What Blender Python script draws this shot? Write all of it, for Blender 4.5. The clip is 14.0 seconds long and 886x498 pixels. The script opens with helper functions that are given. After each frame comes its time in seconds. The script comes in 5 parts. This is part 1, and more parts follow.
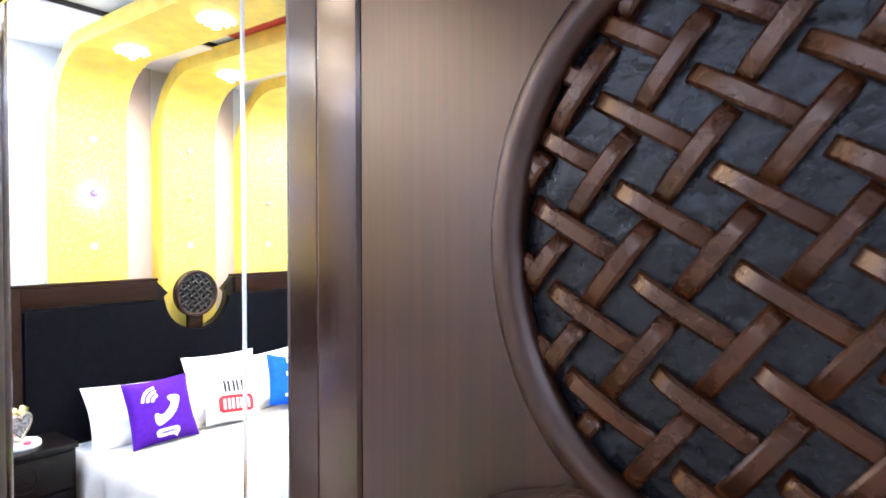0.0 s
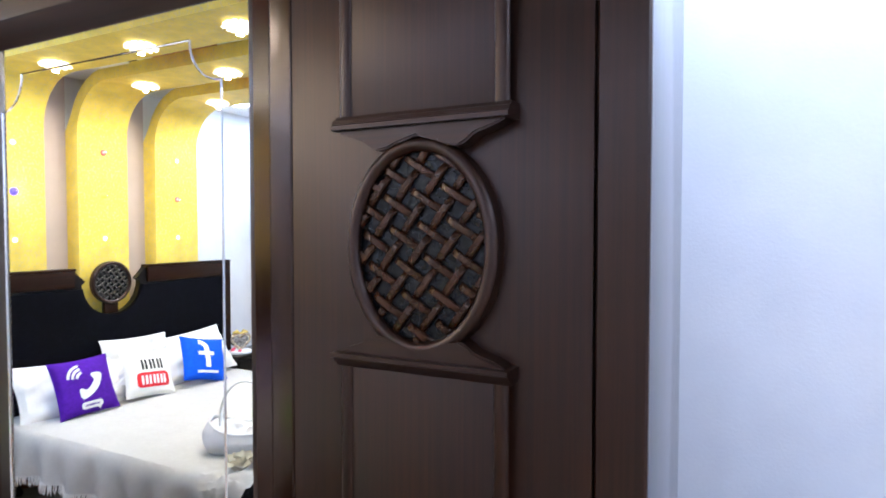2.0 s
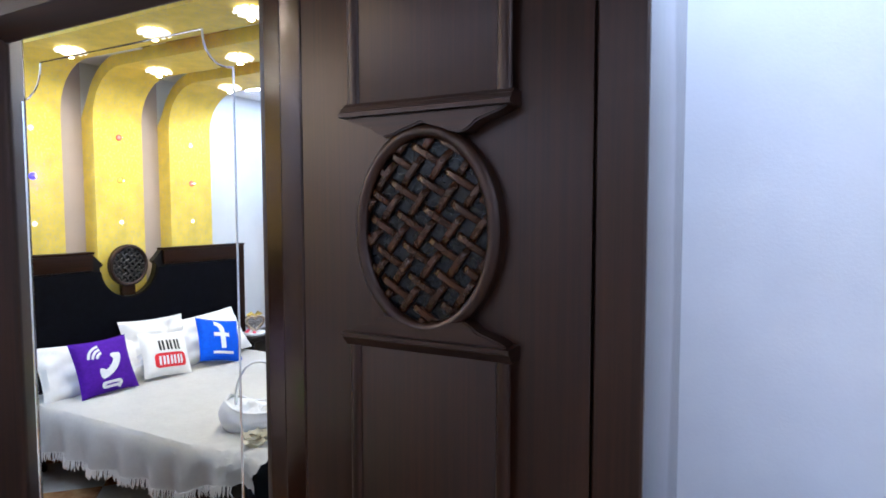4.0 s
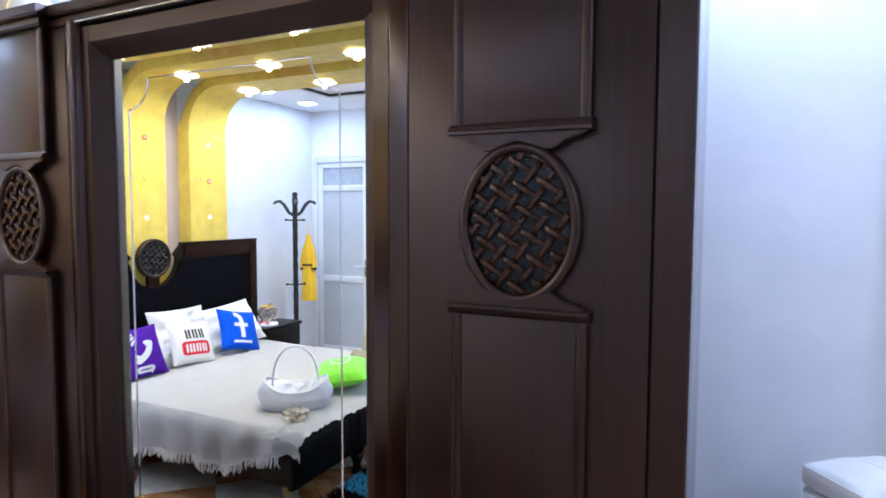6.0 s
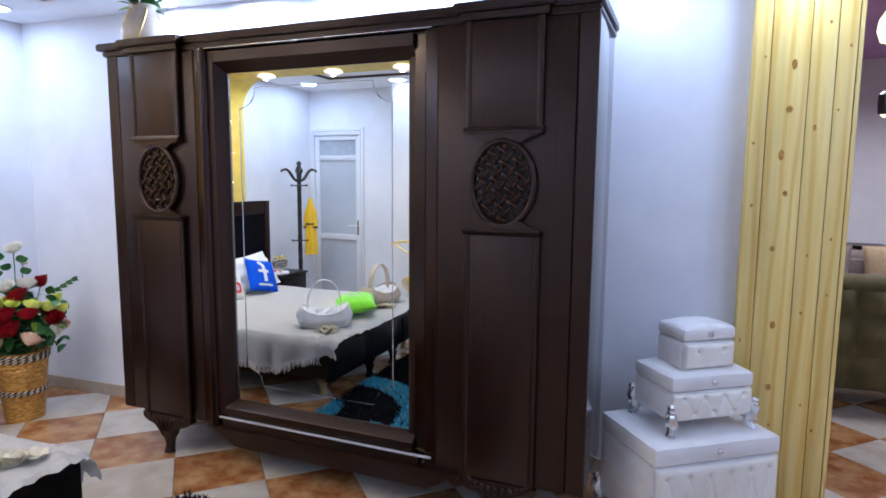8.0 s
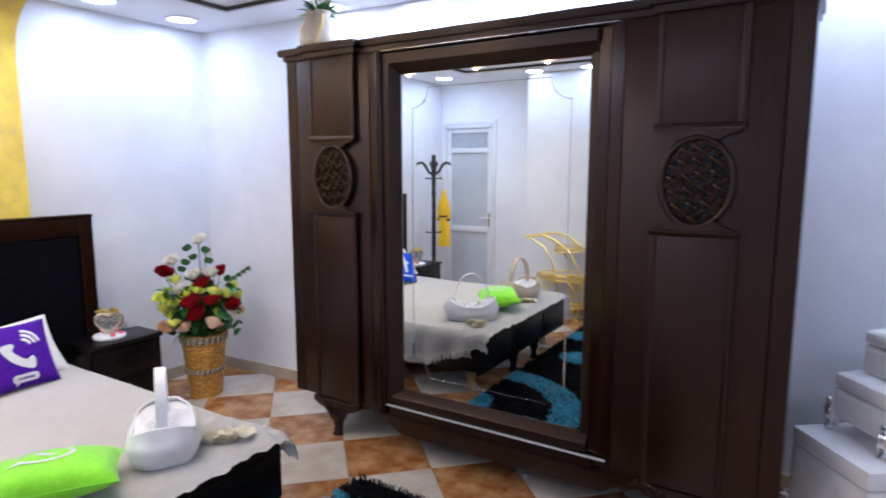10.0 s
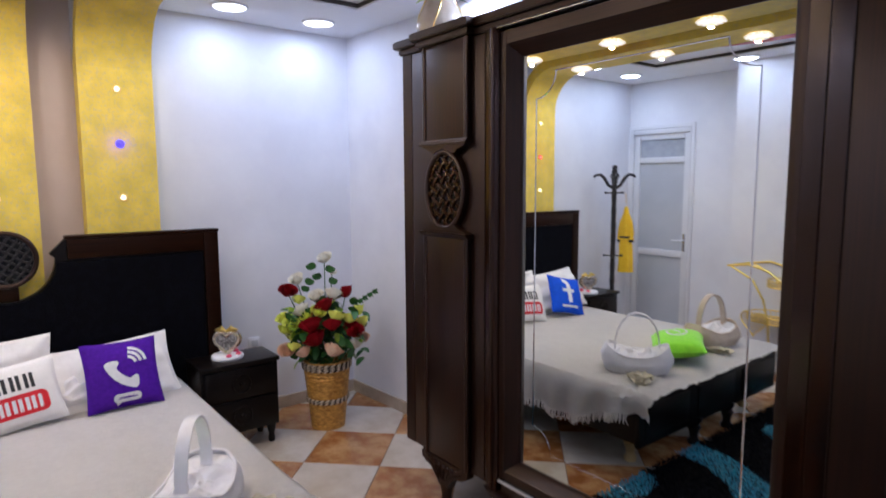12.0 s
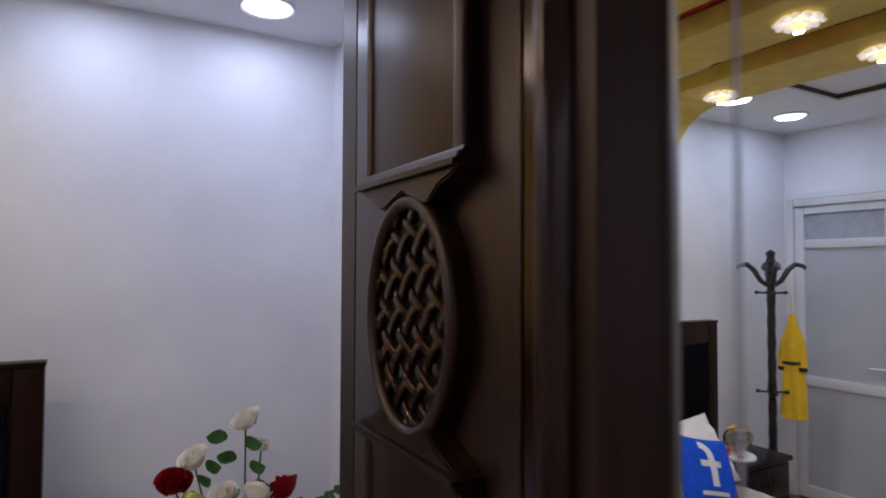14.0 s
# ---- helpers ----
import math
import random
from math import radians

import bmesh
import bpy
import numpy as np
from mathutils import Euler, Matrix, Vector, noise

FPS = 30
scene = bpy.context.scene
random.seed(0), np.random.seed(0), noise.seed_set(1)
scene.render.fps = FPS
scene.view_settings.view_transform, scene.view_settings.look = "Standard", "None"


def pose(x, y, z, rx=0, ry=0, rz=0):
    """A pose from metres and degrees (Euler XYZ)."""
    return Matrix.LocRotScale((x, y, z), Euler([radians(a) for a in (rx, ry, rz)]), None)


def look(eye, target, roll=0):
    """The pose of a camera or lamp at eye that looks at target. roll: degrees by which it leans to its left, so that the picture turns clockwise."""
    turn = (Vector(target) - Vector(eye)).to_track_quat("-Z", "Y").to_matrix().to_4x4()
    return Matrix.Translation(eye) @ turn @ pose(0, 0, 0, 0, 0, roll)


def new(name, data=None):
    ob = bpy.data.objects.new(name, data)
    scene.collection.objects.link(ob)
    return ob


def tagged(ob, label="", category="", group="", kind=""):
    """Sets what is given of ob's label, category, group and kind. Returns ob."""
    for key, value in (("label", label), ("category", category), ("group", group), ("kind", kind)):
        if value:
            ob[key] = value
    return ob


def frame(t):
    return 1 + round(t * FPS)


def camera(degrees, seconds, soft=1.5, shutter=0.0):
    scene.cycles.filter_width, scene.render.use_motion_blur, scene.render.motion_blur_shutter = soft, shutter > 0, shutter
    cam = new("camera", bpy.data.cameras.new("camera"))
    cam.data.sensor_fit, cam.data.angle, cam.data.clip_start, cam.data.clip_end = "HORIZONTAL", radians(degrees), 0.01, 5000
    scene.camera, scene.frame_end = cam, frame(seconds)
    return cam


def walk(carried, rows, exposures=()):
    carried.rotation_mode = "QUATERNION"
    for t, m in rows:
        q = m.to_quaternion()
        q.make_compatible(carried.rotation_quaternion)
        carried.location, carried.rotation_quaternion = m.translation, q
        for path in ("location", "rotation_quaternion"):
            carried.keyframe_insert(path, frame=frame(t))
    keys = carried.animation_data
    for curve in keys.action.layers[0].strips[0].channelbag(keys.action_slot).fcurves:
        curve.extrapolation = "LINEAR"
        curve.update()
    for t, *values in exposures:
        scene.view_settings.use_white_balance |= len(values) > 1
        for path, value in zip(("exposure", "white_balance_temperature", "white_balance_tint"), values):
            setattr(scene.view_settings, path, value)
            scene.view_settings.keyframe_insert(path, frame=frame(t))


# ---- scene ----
cam = camera(72.7, 14.0, 1.7, 0.4)
PATH = [
    (0, (0.314, 0.049, 1.55), (-0.874, 1.657, 1.515), -0.1),
    (0.5, (0.363, -0.036, 1.561), (-0.785, 1.601, 1.524), -0.0),
    (1, (0.439, -0.187, 1.57), (-0.486, 1.586, 1.533), 0.1),
    (1.5, (0.596, -0.341, 1.574), (-0.309, 1.442, 1.538), 0.1),
    (2, (0.746, -0.494, 1.58), (-0.162, 1.287, 1.512), -0.0),
    (2.5, (0.801, -0.738, 1.567), (-0.118, 1.037, 1.474), 0.4),
    (3, (0.841, -0.819, 1.581), (-0.065, 0.96, 1.458), 0.5),
    (3.2, (0.855, -0.753, 1.572), (-0.101, 1.0, 1.455), 0.3),
    (5.3, (0.608, -0.448, 1.603), (-0.29, 1.333, 1.466), -0.4),
    (5.5, (0.616, -0.571, 1.59), (-0.275, 1.216, 1.468), 0.1),
    (6, (0.69, -0.92, 1.58), (-0.178, 0.877, 1.449), 0.2),
    (6.5, (0.821, -1.273, 1.58), (-0.035, 0.528, 1.428), 0.4),
    (7, (0.901, -1.625, 1.564), (0.099, 0.199, 1.395), 0.4),
    (7.2, (0.941, -1.732, 1.552), (0.183, 0.11, 1.373), 0.6),
    (9.3, (0.979, -2.176, 1.6), (0.226, -0.349, 1.296), 0.2),
    (9.5, (0.89, -2.171, 1.597), (0.12, -0.347, 1.311), 0.2),
    (10, (0.669, -2.17, 1.611), (-0.384, -0.491, 1.339), -0.0),
    (10.5, (0.591, -2.142, 1.602), (-0.524, -0.502, 1.337), -0.1),
    (11, (0.577, -2.101, 1.593), (-0.578, -0.488, 1.337), -0.0),
    (11.5, (0.558, -1.8, 1.587), (-0.821, -0.373, 1.341), -0.5),
    (12, (0.512, -1.331, 1.585), (-1.05, -0.101, 1.365), -0.3),
    (12.5, (0.384, -0.843, 1.604), (-1.319, 0.206, 1.597), -0.3),
    (13, (0.118, -0.436, 1.61), (-1.606, 0.575, 1.685), -0.2),
    (13.5, (-0.388, -0.145, 1.623), (-2.121, 0.852, 1.684), 0.3),
    (14, (-0.857, -0.003, 1.622), (-2.592, 0.99, 1.686), 0.2),
]
LIGHTING = [(0, 1.05, 5960, 11), (0.5, 0.8, 5960, 11), (1, 0.54, 5860, 11), (2, 0.06, 5860, 10), (3, -0.43, 5710, 10), (4.4, -0.2, 5710, 9), (5.5, 0.0, 5440, 11), (6, -0.3, 5590, 11), (6.5, -0.55, 5490, 11), (7, -0.78, 5490, 12), (9.5, -0.66, 5940, 15), (11, -1.14, 5990, 18), (12, -1.27, 6140, 19), (12.5, -1.42, 6190, 18), (13, -1.64, 6340, 19), (13.5, -1.78, 6390, 19), (14, -1.9, 6490, 20)]
walk(cam, [(t, look(eye, target, roll)) for t, eye, target, roll in PATH], LIGHTING)

# ---- light ----
world = bpy.data.worlds.new("world")
scene.world = world
world.use_nodes = True
world.node_tree.nodes["Background"].inputs[0].default_value = (0.75, 0.8, 1.0, 1)
world.node_tree.nodes["Background"].inputs[1].default_value = 0.05


def down_lamp(x, y, z, watts, colour, size=0.12, spread=150):
    lamp = bpy.data.lights.new("downlight_or_fill_lamp", "AREA")
    lamp.shape, lamp.size, lamp.energy, lamp.color = "DISK", size, watts, colour
    lamp.spread = radians(spread)
    ob = new("downlight_or_fill_lamp", lamp)
    ob.location = (x, y, z)
    return ob


COOL, WARM = (0.61, 0.745, 1.0), (1.0, 0.89, 0.70)
CEIL = 2.62
WALL_X = -3.45
# the three at x 2.4 are unseen, added as fill for the right side
DOWNLIGHTS_AND_FILL = [(-3.14, -0.04), (-3.16, 0.54), (-2.06, 0.84), (-1.46, 0.87), (-0.86, 0.89), (-0.26, 0.90), (0.75, 0.86), (1.4, 0.9),
              (-3.05, -2.23), (-3.10, -2.88), (-2.0, -2.92), (-1.4, -2.94), (-0.6, -2.94), (0.2, -2.94), (2.4, 0.3), (2.4, -0.8), (2.4, -1.9)]
STRIP_Y = [(-0.82, -0.445), (-1.40, -1.035), (-2.02, -1.63)]
STRIP_LAMPS = [(x, (a + b) / 2) for a, b in STRIP_Y for x in (-2.85, -2.1, -1.4)]
for x, y in DOWNLIGHTS_AND_FILL:
    down_lamp(x, y, CEIL - 0.015, 14.0 if x > 2 else 8.5 if x > 0.5 else 24.0 if y > 0.6 else 8.8, COOL, 0.15, 180)
for x, y in STRIP_LAMPS:
    down_lamp(x, y, 2.489, 7.0, WARM, 0.03, 175)
# four broad lamps without fittings, added to fill the showroom with light
for x, y in ((2.6, 3.2), (4.6, 3.2), (2.6, 5.2), (4.6, 5.2)):
    down_lamp(x, y, 2.9, 45.0, (1.0, 0.95, 0.92), 0.6, 160)


# ---- materials ----
def shader(name, colour, rough=0.5, metal=0.0, spots=None, scale=8.0, stretch=(1, 1, 1), bump=0.0, bump_scale=60.0,
           coat=0.0, sheen=0.0, emit=None, strength=0.0, spec=0.5, low=0.35, high=0.65, detail=6.0, rand=0.0, rough_var=0.08, tint=(1, 1, 1), coat_rough=0.26, blotch=0.11):
    m = bpy.data.materials.new(name)
    m.use_nodes = True
    nt = m.node_tree
    b = nt.nodes["Principled BSDF"]
    b.inputs["Base Color"].default_value = (*colour, 1)
    b.inputs["Roughness"].default_value = rough
    b.inputs["Metallic"].default_value = metal
    b.inputs["Coat Weight"].default_value = coat
    b.inputs["Coat Roughness"].default_value = coat_rough
    b.inputs["Sheen Weight"].default_value = sheen
    b.inputs["Specular IOR Level"].default_value = spec
    b.inputs["Specular Tint"].default_value = (*tint, 1)
    if emit:
        b.inputs["Emission Color"].default_value = (*emit, 1)
        b.inputs["Emission Strength"].default_value = strength
    co = nt.nodes.new("ShaderNodeTexCoord")
    mp = nt.nodes.new("ShaderNodeMapping")
    mp.inputs["Scale"].default_value = stretch
    nt.links.new(co.outputs["Object"], mp.inputs["Vector"])
    if rand:
        oi = nt.nodes.new("ShaderNodeObjectInfo")
        mul = nt.nodes.new("ShaderNodeMath")
        mul.operation = "MULTIPLY"
        mul.inputs[1].default_value = 40.0
        nt.links.new(oi.outputs["Random"], mul.inputs[0])
        nt.links.new(mul.outputs[0], mp.inputs["Location"])
    if spots:
        n = nt.nodes.new("ShaderNodeTexNoise")
        n.inputs["Scale"].default_value = scale
        n.inputs["Detail"].default_value = detail
        n.inputs["Roughness"].default_value = 0.6
        nt.links.new(mp.outputs[0], n.inputs["Vector"])
        r = nt.nodes.new("ShaderNodeValToRGB")
        r.color_ramp.elements[0].position, r.color_ramp.elements[1].position = low, high
        r.color_ramp.elements[0].color, r.color_ramp.elements[1].color = (*colour, 1), (*spots, 1)
        nt.links.new(n.outputs["Fac"], r.inputs[0])
        src = r.outputs[0]
        n2 = nt.nodes.new("ShaderNodeTexNoise")
        n2.inputs["Scale"].default_value = scale * 0.17
        n2.inputs["Detail"].default_value = 3.0
        nt.links.new(mp.outputs[0], n2.inputs["Vector"])
        hsv = nt.nodes.new("ShaderNodeHueSaturation")
        mr = nt.nodes.new("ShaderNodeMapRange")
        mr.inputs["From Min"].default_value, mr.inputs["From Max"].default_value = 0.3, 0.7
        mr.inputs["To Min"].default_value, mr.inputs["To Max"].default_value = 1 - blotch, 1 + blotch * 0.9
        nt.links.new(n2.outputs["Fac"], mr.inputs["Value"])
        nt.links.new(mr.outputs[0], hsv.inputs["Value"])
        nt.links.new(src, hsv.inputs["Color"])
        src = hsv.outputs[0]
        nt.links.new(src, b.inputs["Base Color"])
        rr = nt.nodes.new("ShaderNodeMapRange")
        rr.inputs["To Min"].default_value, rr.inputs["To Max"].default_value = max(0, rough - rough_var), min(1, rough + rough_var)
        nt.links.new(n.outputs["Fac"], rr.inputs["Value"])
        nt.links.new(rr.outputs[0], b.inputs["Roughness"])
    if bump:
        nb = nt.nodes.new("ShaderNodeTexNoise")
        nb.inputs["Scale"].default_value = bump_scale
        nb.inputs["Detail"].default_value = 4.0
        nt.links.new(mp.outputs[0], nb.inputs["Vector"])
        bp = nt.nodes.new("ShaderNodeBump")
        bp.inputs["Strength"].default_value = min(1.0, bump)
        bp.inputs["Distance"].default_value = 0.004
        nt.links.new(nb.outputs["Fac"], bp.inputs["Height"])
        nt.links.new(bp.outputs[0], b.inputs["Normal"])
    return m


WALNUT = shader("dark_walnut", (0.0042, 0.0011, 0.0004), 0.36, spots=(0.024, 0.0062, 0.0016), scale=12, stretch=(11, 11, 0.16), bump=0.03, bump_scale=45, spec=0.56, low=0.36, high=0.72, tint=(1.0, 0.77, 0.68), rough_var=0.07)
SIDE_LACQUER = shader("lacquered_side_panel", (0.016, 0.010, 0.009), 0.2, spots=(0.026, 0.017, 0.014), scale=7, stretch=(11, 11, 0.16), spec=0.5, coat=0.7, coat_rough=0.10)
WALNUT_H = shader("dark_walnut_crosswise", (0.0042, 0.0011, 0.0004), 0.36, spots=(0.024, 0.0062, 0.0016), scale=12, stretch=(0.16, 11, 11), bump=0.03, bump_scale=45, spec=0.56, low=0.36, high=0.72, tint=(1.0, 0.77, 0.68), rough_var=0.07)
WALNUT_Y = shader("dark_walnut_headboard", (0.0042, 0.0011, 0.0004), 0.36, spots=(0.024, 0.0062, 0.0016), scale=12, stretch=(11, 0.16, 11), bump=0.03, bump_scale=45, spec=0.2, low=0.34, high=0.74, tint=(1.0, 0.78, 0.66), rough_var=0.08)
WALNUT_GLOSS = shader("polished_walnut", (0.0042, 0.0011, 0.0004), 0.19, spots=(0.024, 0.0062, 0.0016), scale=12, stretch=(11, 11, 0.16), bump=0.03, bump_scale=45, spec=0.56, low=0.36, high=0.72, tint=(1.0, 0.77, 0.68), rough_var=0.03)
LATH = shader("walnut_lath", (0.013, 0.0038, 0.0013), 0.27, spots=(0.034, 0.0105, 0.0034), scale=26, stretch=(1, 3, 1), bump=0.05, bump_scale=60, spec=0.45, rand=1, tint=(1.0, 0.72, 0.57))
LEATHERETTE = shader("black_leatherette", (0.0035, 0.004, 0.005), 0.27, spots=(0.007, 0.008, 0.010), scale=30, bump=0.6, bump_scale=55, spec=0.21)
VELVET = shader("black_velvet", (0.0018, 0.0018, 0.0035), 0.75, spots=(0.003, 0.0032, 0.006), scale=22, bump=0.4, bump_scale=90, spec=0.07, low=0.48, high=0.56)
DARKBED = shader("black_brown_lacquer", (0.0028, 0.0019, 0.0019), 0.32, spots=(0.006, 0.0037, 0.003), scale=9, stretch=(1, 9, 9), bump=0.1, coat=0.06, spec=0.22)
PAINT = shader("white_wall_paint", (0.74, 0.74, 0.78), 0.7, spots=(0.80, 0.80, 0.83), scale=3, bump=0.12, bump_scale=120)
CEILPAINT = shader("white_ceiling_paint", (0.84, 0.84, 0.86), 0.8, spots=(0.87, 0.87, 0.88), scale=2, bump=0.05, bump_scale=90)
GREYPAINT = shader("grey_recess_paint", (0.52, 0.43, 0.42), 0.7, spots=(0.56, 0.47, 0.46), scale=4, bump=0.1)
YELLOW = shader("yellow_flecked_wallpaper", (0.80, 0.60, 0.085), 0.6, spots=(0.70, 0.55, 0.19), scale=60, bump=0.25, bump_scale=120, low=0.52, high=0.62)
REDPAINT = shader("red_ceiling_paint", (0.42, 0.015, 0.015), 0.45, spots=(0.48, 0.02, 0.02), scale=4)
COVE_SHADOW = shader("cove_shadow_colour", (0.05, 0.04, 0.04), 0.6, spots=(0.07, 0.06, 0.05), scale=6)
BASEBOARD = shader("beige_tile_skirting", (0.42, 0.34, 0.25), 0.3, spots=(0.52, 0.43, 0.33), scale=12, coat=0.2)
TILE_O = shader("orange_marbled_tile", (0.29, 0.105, 0.030), 0.16, spots=(0.53, 0.29, 0.125), scale=8, coat=0.3, rand=1, low=0.40, high=0.66, detail=9)
TILE_W = shader("cream_marbled_tile", (0.50, 0.42, 0.33), 0.16, spots=(0.64, 0.58, 0.50), scale=5, coat=0.3, rand=1, detail=8)
GROUT = shader("brown_grout", (0.20, 0.13, 0.08), 0.85, spots=(0.26, 0.18, 0.12), scale=30)
COTTON = shader("cream_cotton", (0.84, 0.81, 0.78), 0.9, spots=(0.88, 0.85, 0.82), scale=40, bump=0.45, bump_scale=95, sheen=0.1, blotch=0.02)
SATIN = shader("white_satin", (0.80, 0.78, 0.80), 0.42, spots=(0.86, 0.85, 0.87), scale=15, bump=0.2, bump_scale=50, sheen=0.2)
BEIGE = shader("beige_leatherette", (0.50, 0.40, 0.31), 0.45, spots=(0.58, 0.48, 0.38), scale=20, bump=0.2)
LACE = shader("ivory_lace", (0.62, 0.56, 0.42), 0.85, spots=(0.74, 0.69, 0.56), scale=60, bump=0.8, bump_scale=120)
PURPLE = shader("purple_plush", (0.062, 0.006, 0.27), 0.8, spots=(0.085, 0.010, 0.34), scale=50, bump=0.4, bump_scale=160, spec=0.2)
BLUE = shader("blue_plush", (0.006, 0.075, 0.60), 0.8, spots=(0.01, 0.10, 0.70), scale=50, bump=0.4, bump_scale=160, spec=0.2)
GREEN = shader("lime_plush", (0.24, 0.80, 0.01), 0.75, spots=(0.32, 0.88, 0.02), scale=50, bump=0.4, bump_scale=160, sheen=0.3)
PRINT_W = shader("white_print", (0.78, 0.78, 0.80), 0.7, spots=(0.72, 0.72, 0.76), scale=50)
PRINT_R = shader("red_print", (0.70, 0.012, 0.02), 0.65, spots=(0.62, 0.01, 0.02), scale=50)
PRINT_K = shader("black_print", (0.015, 0.015, 0.018), 0.7, spots=(0.03, 0.03, 0.03), scale=50)
GOLD = shader("polished_gold", (0.95, 0.72, 0.20), 0.34, 1.0, spots=(0.90, 0.66, 0.22), scale=10)
GILT = shader("dull_gilt_wood", (0.45, 0.30, 0.12), 0.5, 0.2, spots=(0.58, 0.42, 0.20), scale=20, bump=0.3)
SILVER = shader("bright_silver", (0.86, 0.87, 0.89), 0.26, 1.0, spots=(0.70, 0.71, 0.75), scale=12)
MIRROR = shader("mirror_silvering", (0.85, 0.89, 0.88), 0.0, 1.0)
ETCH = shader("polished_mirror_groove", (0.90, 0.91, 0.93), 0.10, 1.0, spots=(0.8, 0.82, 0.85), scale=60, stretch=(1, 1, 0.1))
PVC = shader("white_pvc", (0.76, 0.77, 0.80), 0.35, spots=(0.80, 0.80, 0.83), scale=4)
FROST = shader("frosted_pane", (0.38, 0.41, 0.46), 0.25, spots=(0.46, 0.49, 0.54), scale=12, bump=0.3)
PANEL = shader("pale_door_panel", (0.52, 0.55, 0.60), 0.35, spots=(0.56, 0.59, 0.64), scale=3)
WICKER = shader("golden_wicker", (0.34, 0.14, 0.018), 0.5, spots=(0.76, 0.42, 0.09), scale=34, stretch=(1, 1, 2.5), bump=1.0, bump_scale=70)
BAND_L = shader("pale_braid", (0.60, 0.50, 0.36), 0.7, spots=(0.7, 0.6, 0.46), scale=60)
BAND_D = shader("dark_braid", (0.03, 0.02, 0.015), 0.6, spots=(0.05, 0.03, 0.02), scale=60)
LEAF = shader("green_leaf", (0.015, 0.085, 0.018), 0.45, spots=(0.04, 0.16, 0.03), scale=25, rand=1)
LEAF_Y = shader("yellow_green_leaf", (0.20, 0.36, 0.02), 0.5, spots=(0.34, 0.50, 0.04), scale=25, rand=1)
P_RED = shader("dark_red_petal", (0.20, 0.002, 0.006), 0.7, spots=(0.34, 0.004, 0.010), scale=30, spec=0.15)
P_WHITE = shader("cream_petal", (0.84, 0.78, 0.64), 0.6, spots=(0.87, 0.84, 0.75), scale=30)
P_LIME = shader("lime_petal", (0.80, 0.86, 0.07), 0.6, spots=(0.88, 0.90, 0.25), scale=30)
P_PEACH = shader("peach_petal", (0.86, 0.46, 0.34), 0.6, spots=(0.88, 0.72, 0.50), scale=22)
P_PINK = shader("hot_pink_petal", (0.78, 0.03, 0.11), 0.55, spots=(0.84, 0.10, 0.18), scale=30)
CERAMIC = shader("cream_ceramic", (0.62, 0.50, 0.36), 0.25, spots=(0.72, 0.64, 0.52), scale=10, coat=0.4)
RACK = shader("black_lacquered_wood", (0.010, 0.008, 0.008), 0.3, spots=(0.02, 0.015, 0.013), scale=20, coat=0.3)
ROBE = shader("yellow_cotton", (0.86, 0.50, 0.005), 0.8, spots=(0.92, 0.58, 0.02), scale=20, bump=0.3, bump_scale=60, sheen=0.2)
RUG_K = shader("black_shag", (0.002, 0.002, 0.003), 0.9, spots=(0.008, 0.008, 0.011), scale=60, spec=0.12)
RUG_T = shader("turquoise_shag", (0.002, 0.20, 0.34), 0.6, spots=(0.01, 0.45, 0.64), scale=50, sheen=0.4)
PINE = shader("varnished_pine", (0.80, 0.57, 0.16), 0.35, spots=(0.88, 0.69, 0.26), scale=4, stretch=(12, 12, 0.5), bump=0.1, coat=0.3, rand=1, low=0.3, high=0.7)
KNOT = shader("pine_knot", (0.38, 0.15, 0.025), 0.45, spots=(0.58, 0.30, 0.06), scale=60)
QUILT = shader("cream_quilted_leatherette", (0.82, 0.77, 0.68), 0.5, spots=(0.86, 0.82, 0.74), scale=14, bump=0.3, bump_scale=70, sheen=0.15)
PLUSH_W = shader("white_crushed_velvet", (0.80, 0.77, 0.75), 0.6, spots=(0.87, 0.85, 0.83), scale=9, stretch=(1, 1, 2), bump=0.5, bump_scale=26, sheen=0.3)
ALUMINIUM = shader("satin_aluminium", (0.86, 0.87, 0.90), 0.45, 0.6, spots=(0.80, 0.81, 0.84), scale=20, stretch=(0.2, 1, 1))
CHAMPAGNE = shader("champagne_silver", (0.60, 0.50, 0.37), 0.25, 1.0, spots=(0.70, 0.62, 0.50), scale=14)
GLITTER = shader("grey_glitter", (0.16, 0.15, 0.15), 0.3, 0.6, spots=(0.55, 0.53, 0.52), scale=130, bump=0.6, bump_scale=160, low=0.45, high=0.6)
OLIVE = shader("olive_velvet", (0.075, 0.060, 0.014), 0.75, spots=(0.13, 0.105, 0.028), scale=9, sheen=0.12, bump=0.2)
GREYFAB = shader("grey_brown_fabric", (0.16, 0.13, 0.12), 0.85, spots=(0.22, 0.18, 0.16), scale=30, bump=0.3)
TAN = shader("tan_fabric", (0.36, 0.26, 0.15), 0.85, spots=(0.44, 0.33, 0.2), scale=30, bump=0.3)
LILAC = shader("lilac_ceiling_paint", (0.50, 0.26, 0.55), 0.6, spots=(0.58, 0.34, 0.62), scale=2)
GLOW_C = shader("downlight_glow", (1, 1, 1), 0.5, emit=(0.86, 0.92, 1.0), strength=9.0)
GLOW_W = shader("warm_bulb_glow", (1, 0.9, 0.7), 0.5, emit=(1.0, 0.62, 0.16), strength=6.0)
GLOW_P = shader("pendant_glow", (1, 0.9, 0.7), 0.5, emit=(1.0, 0.75, 0.4), strength=5.0)
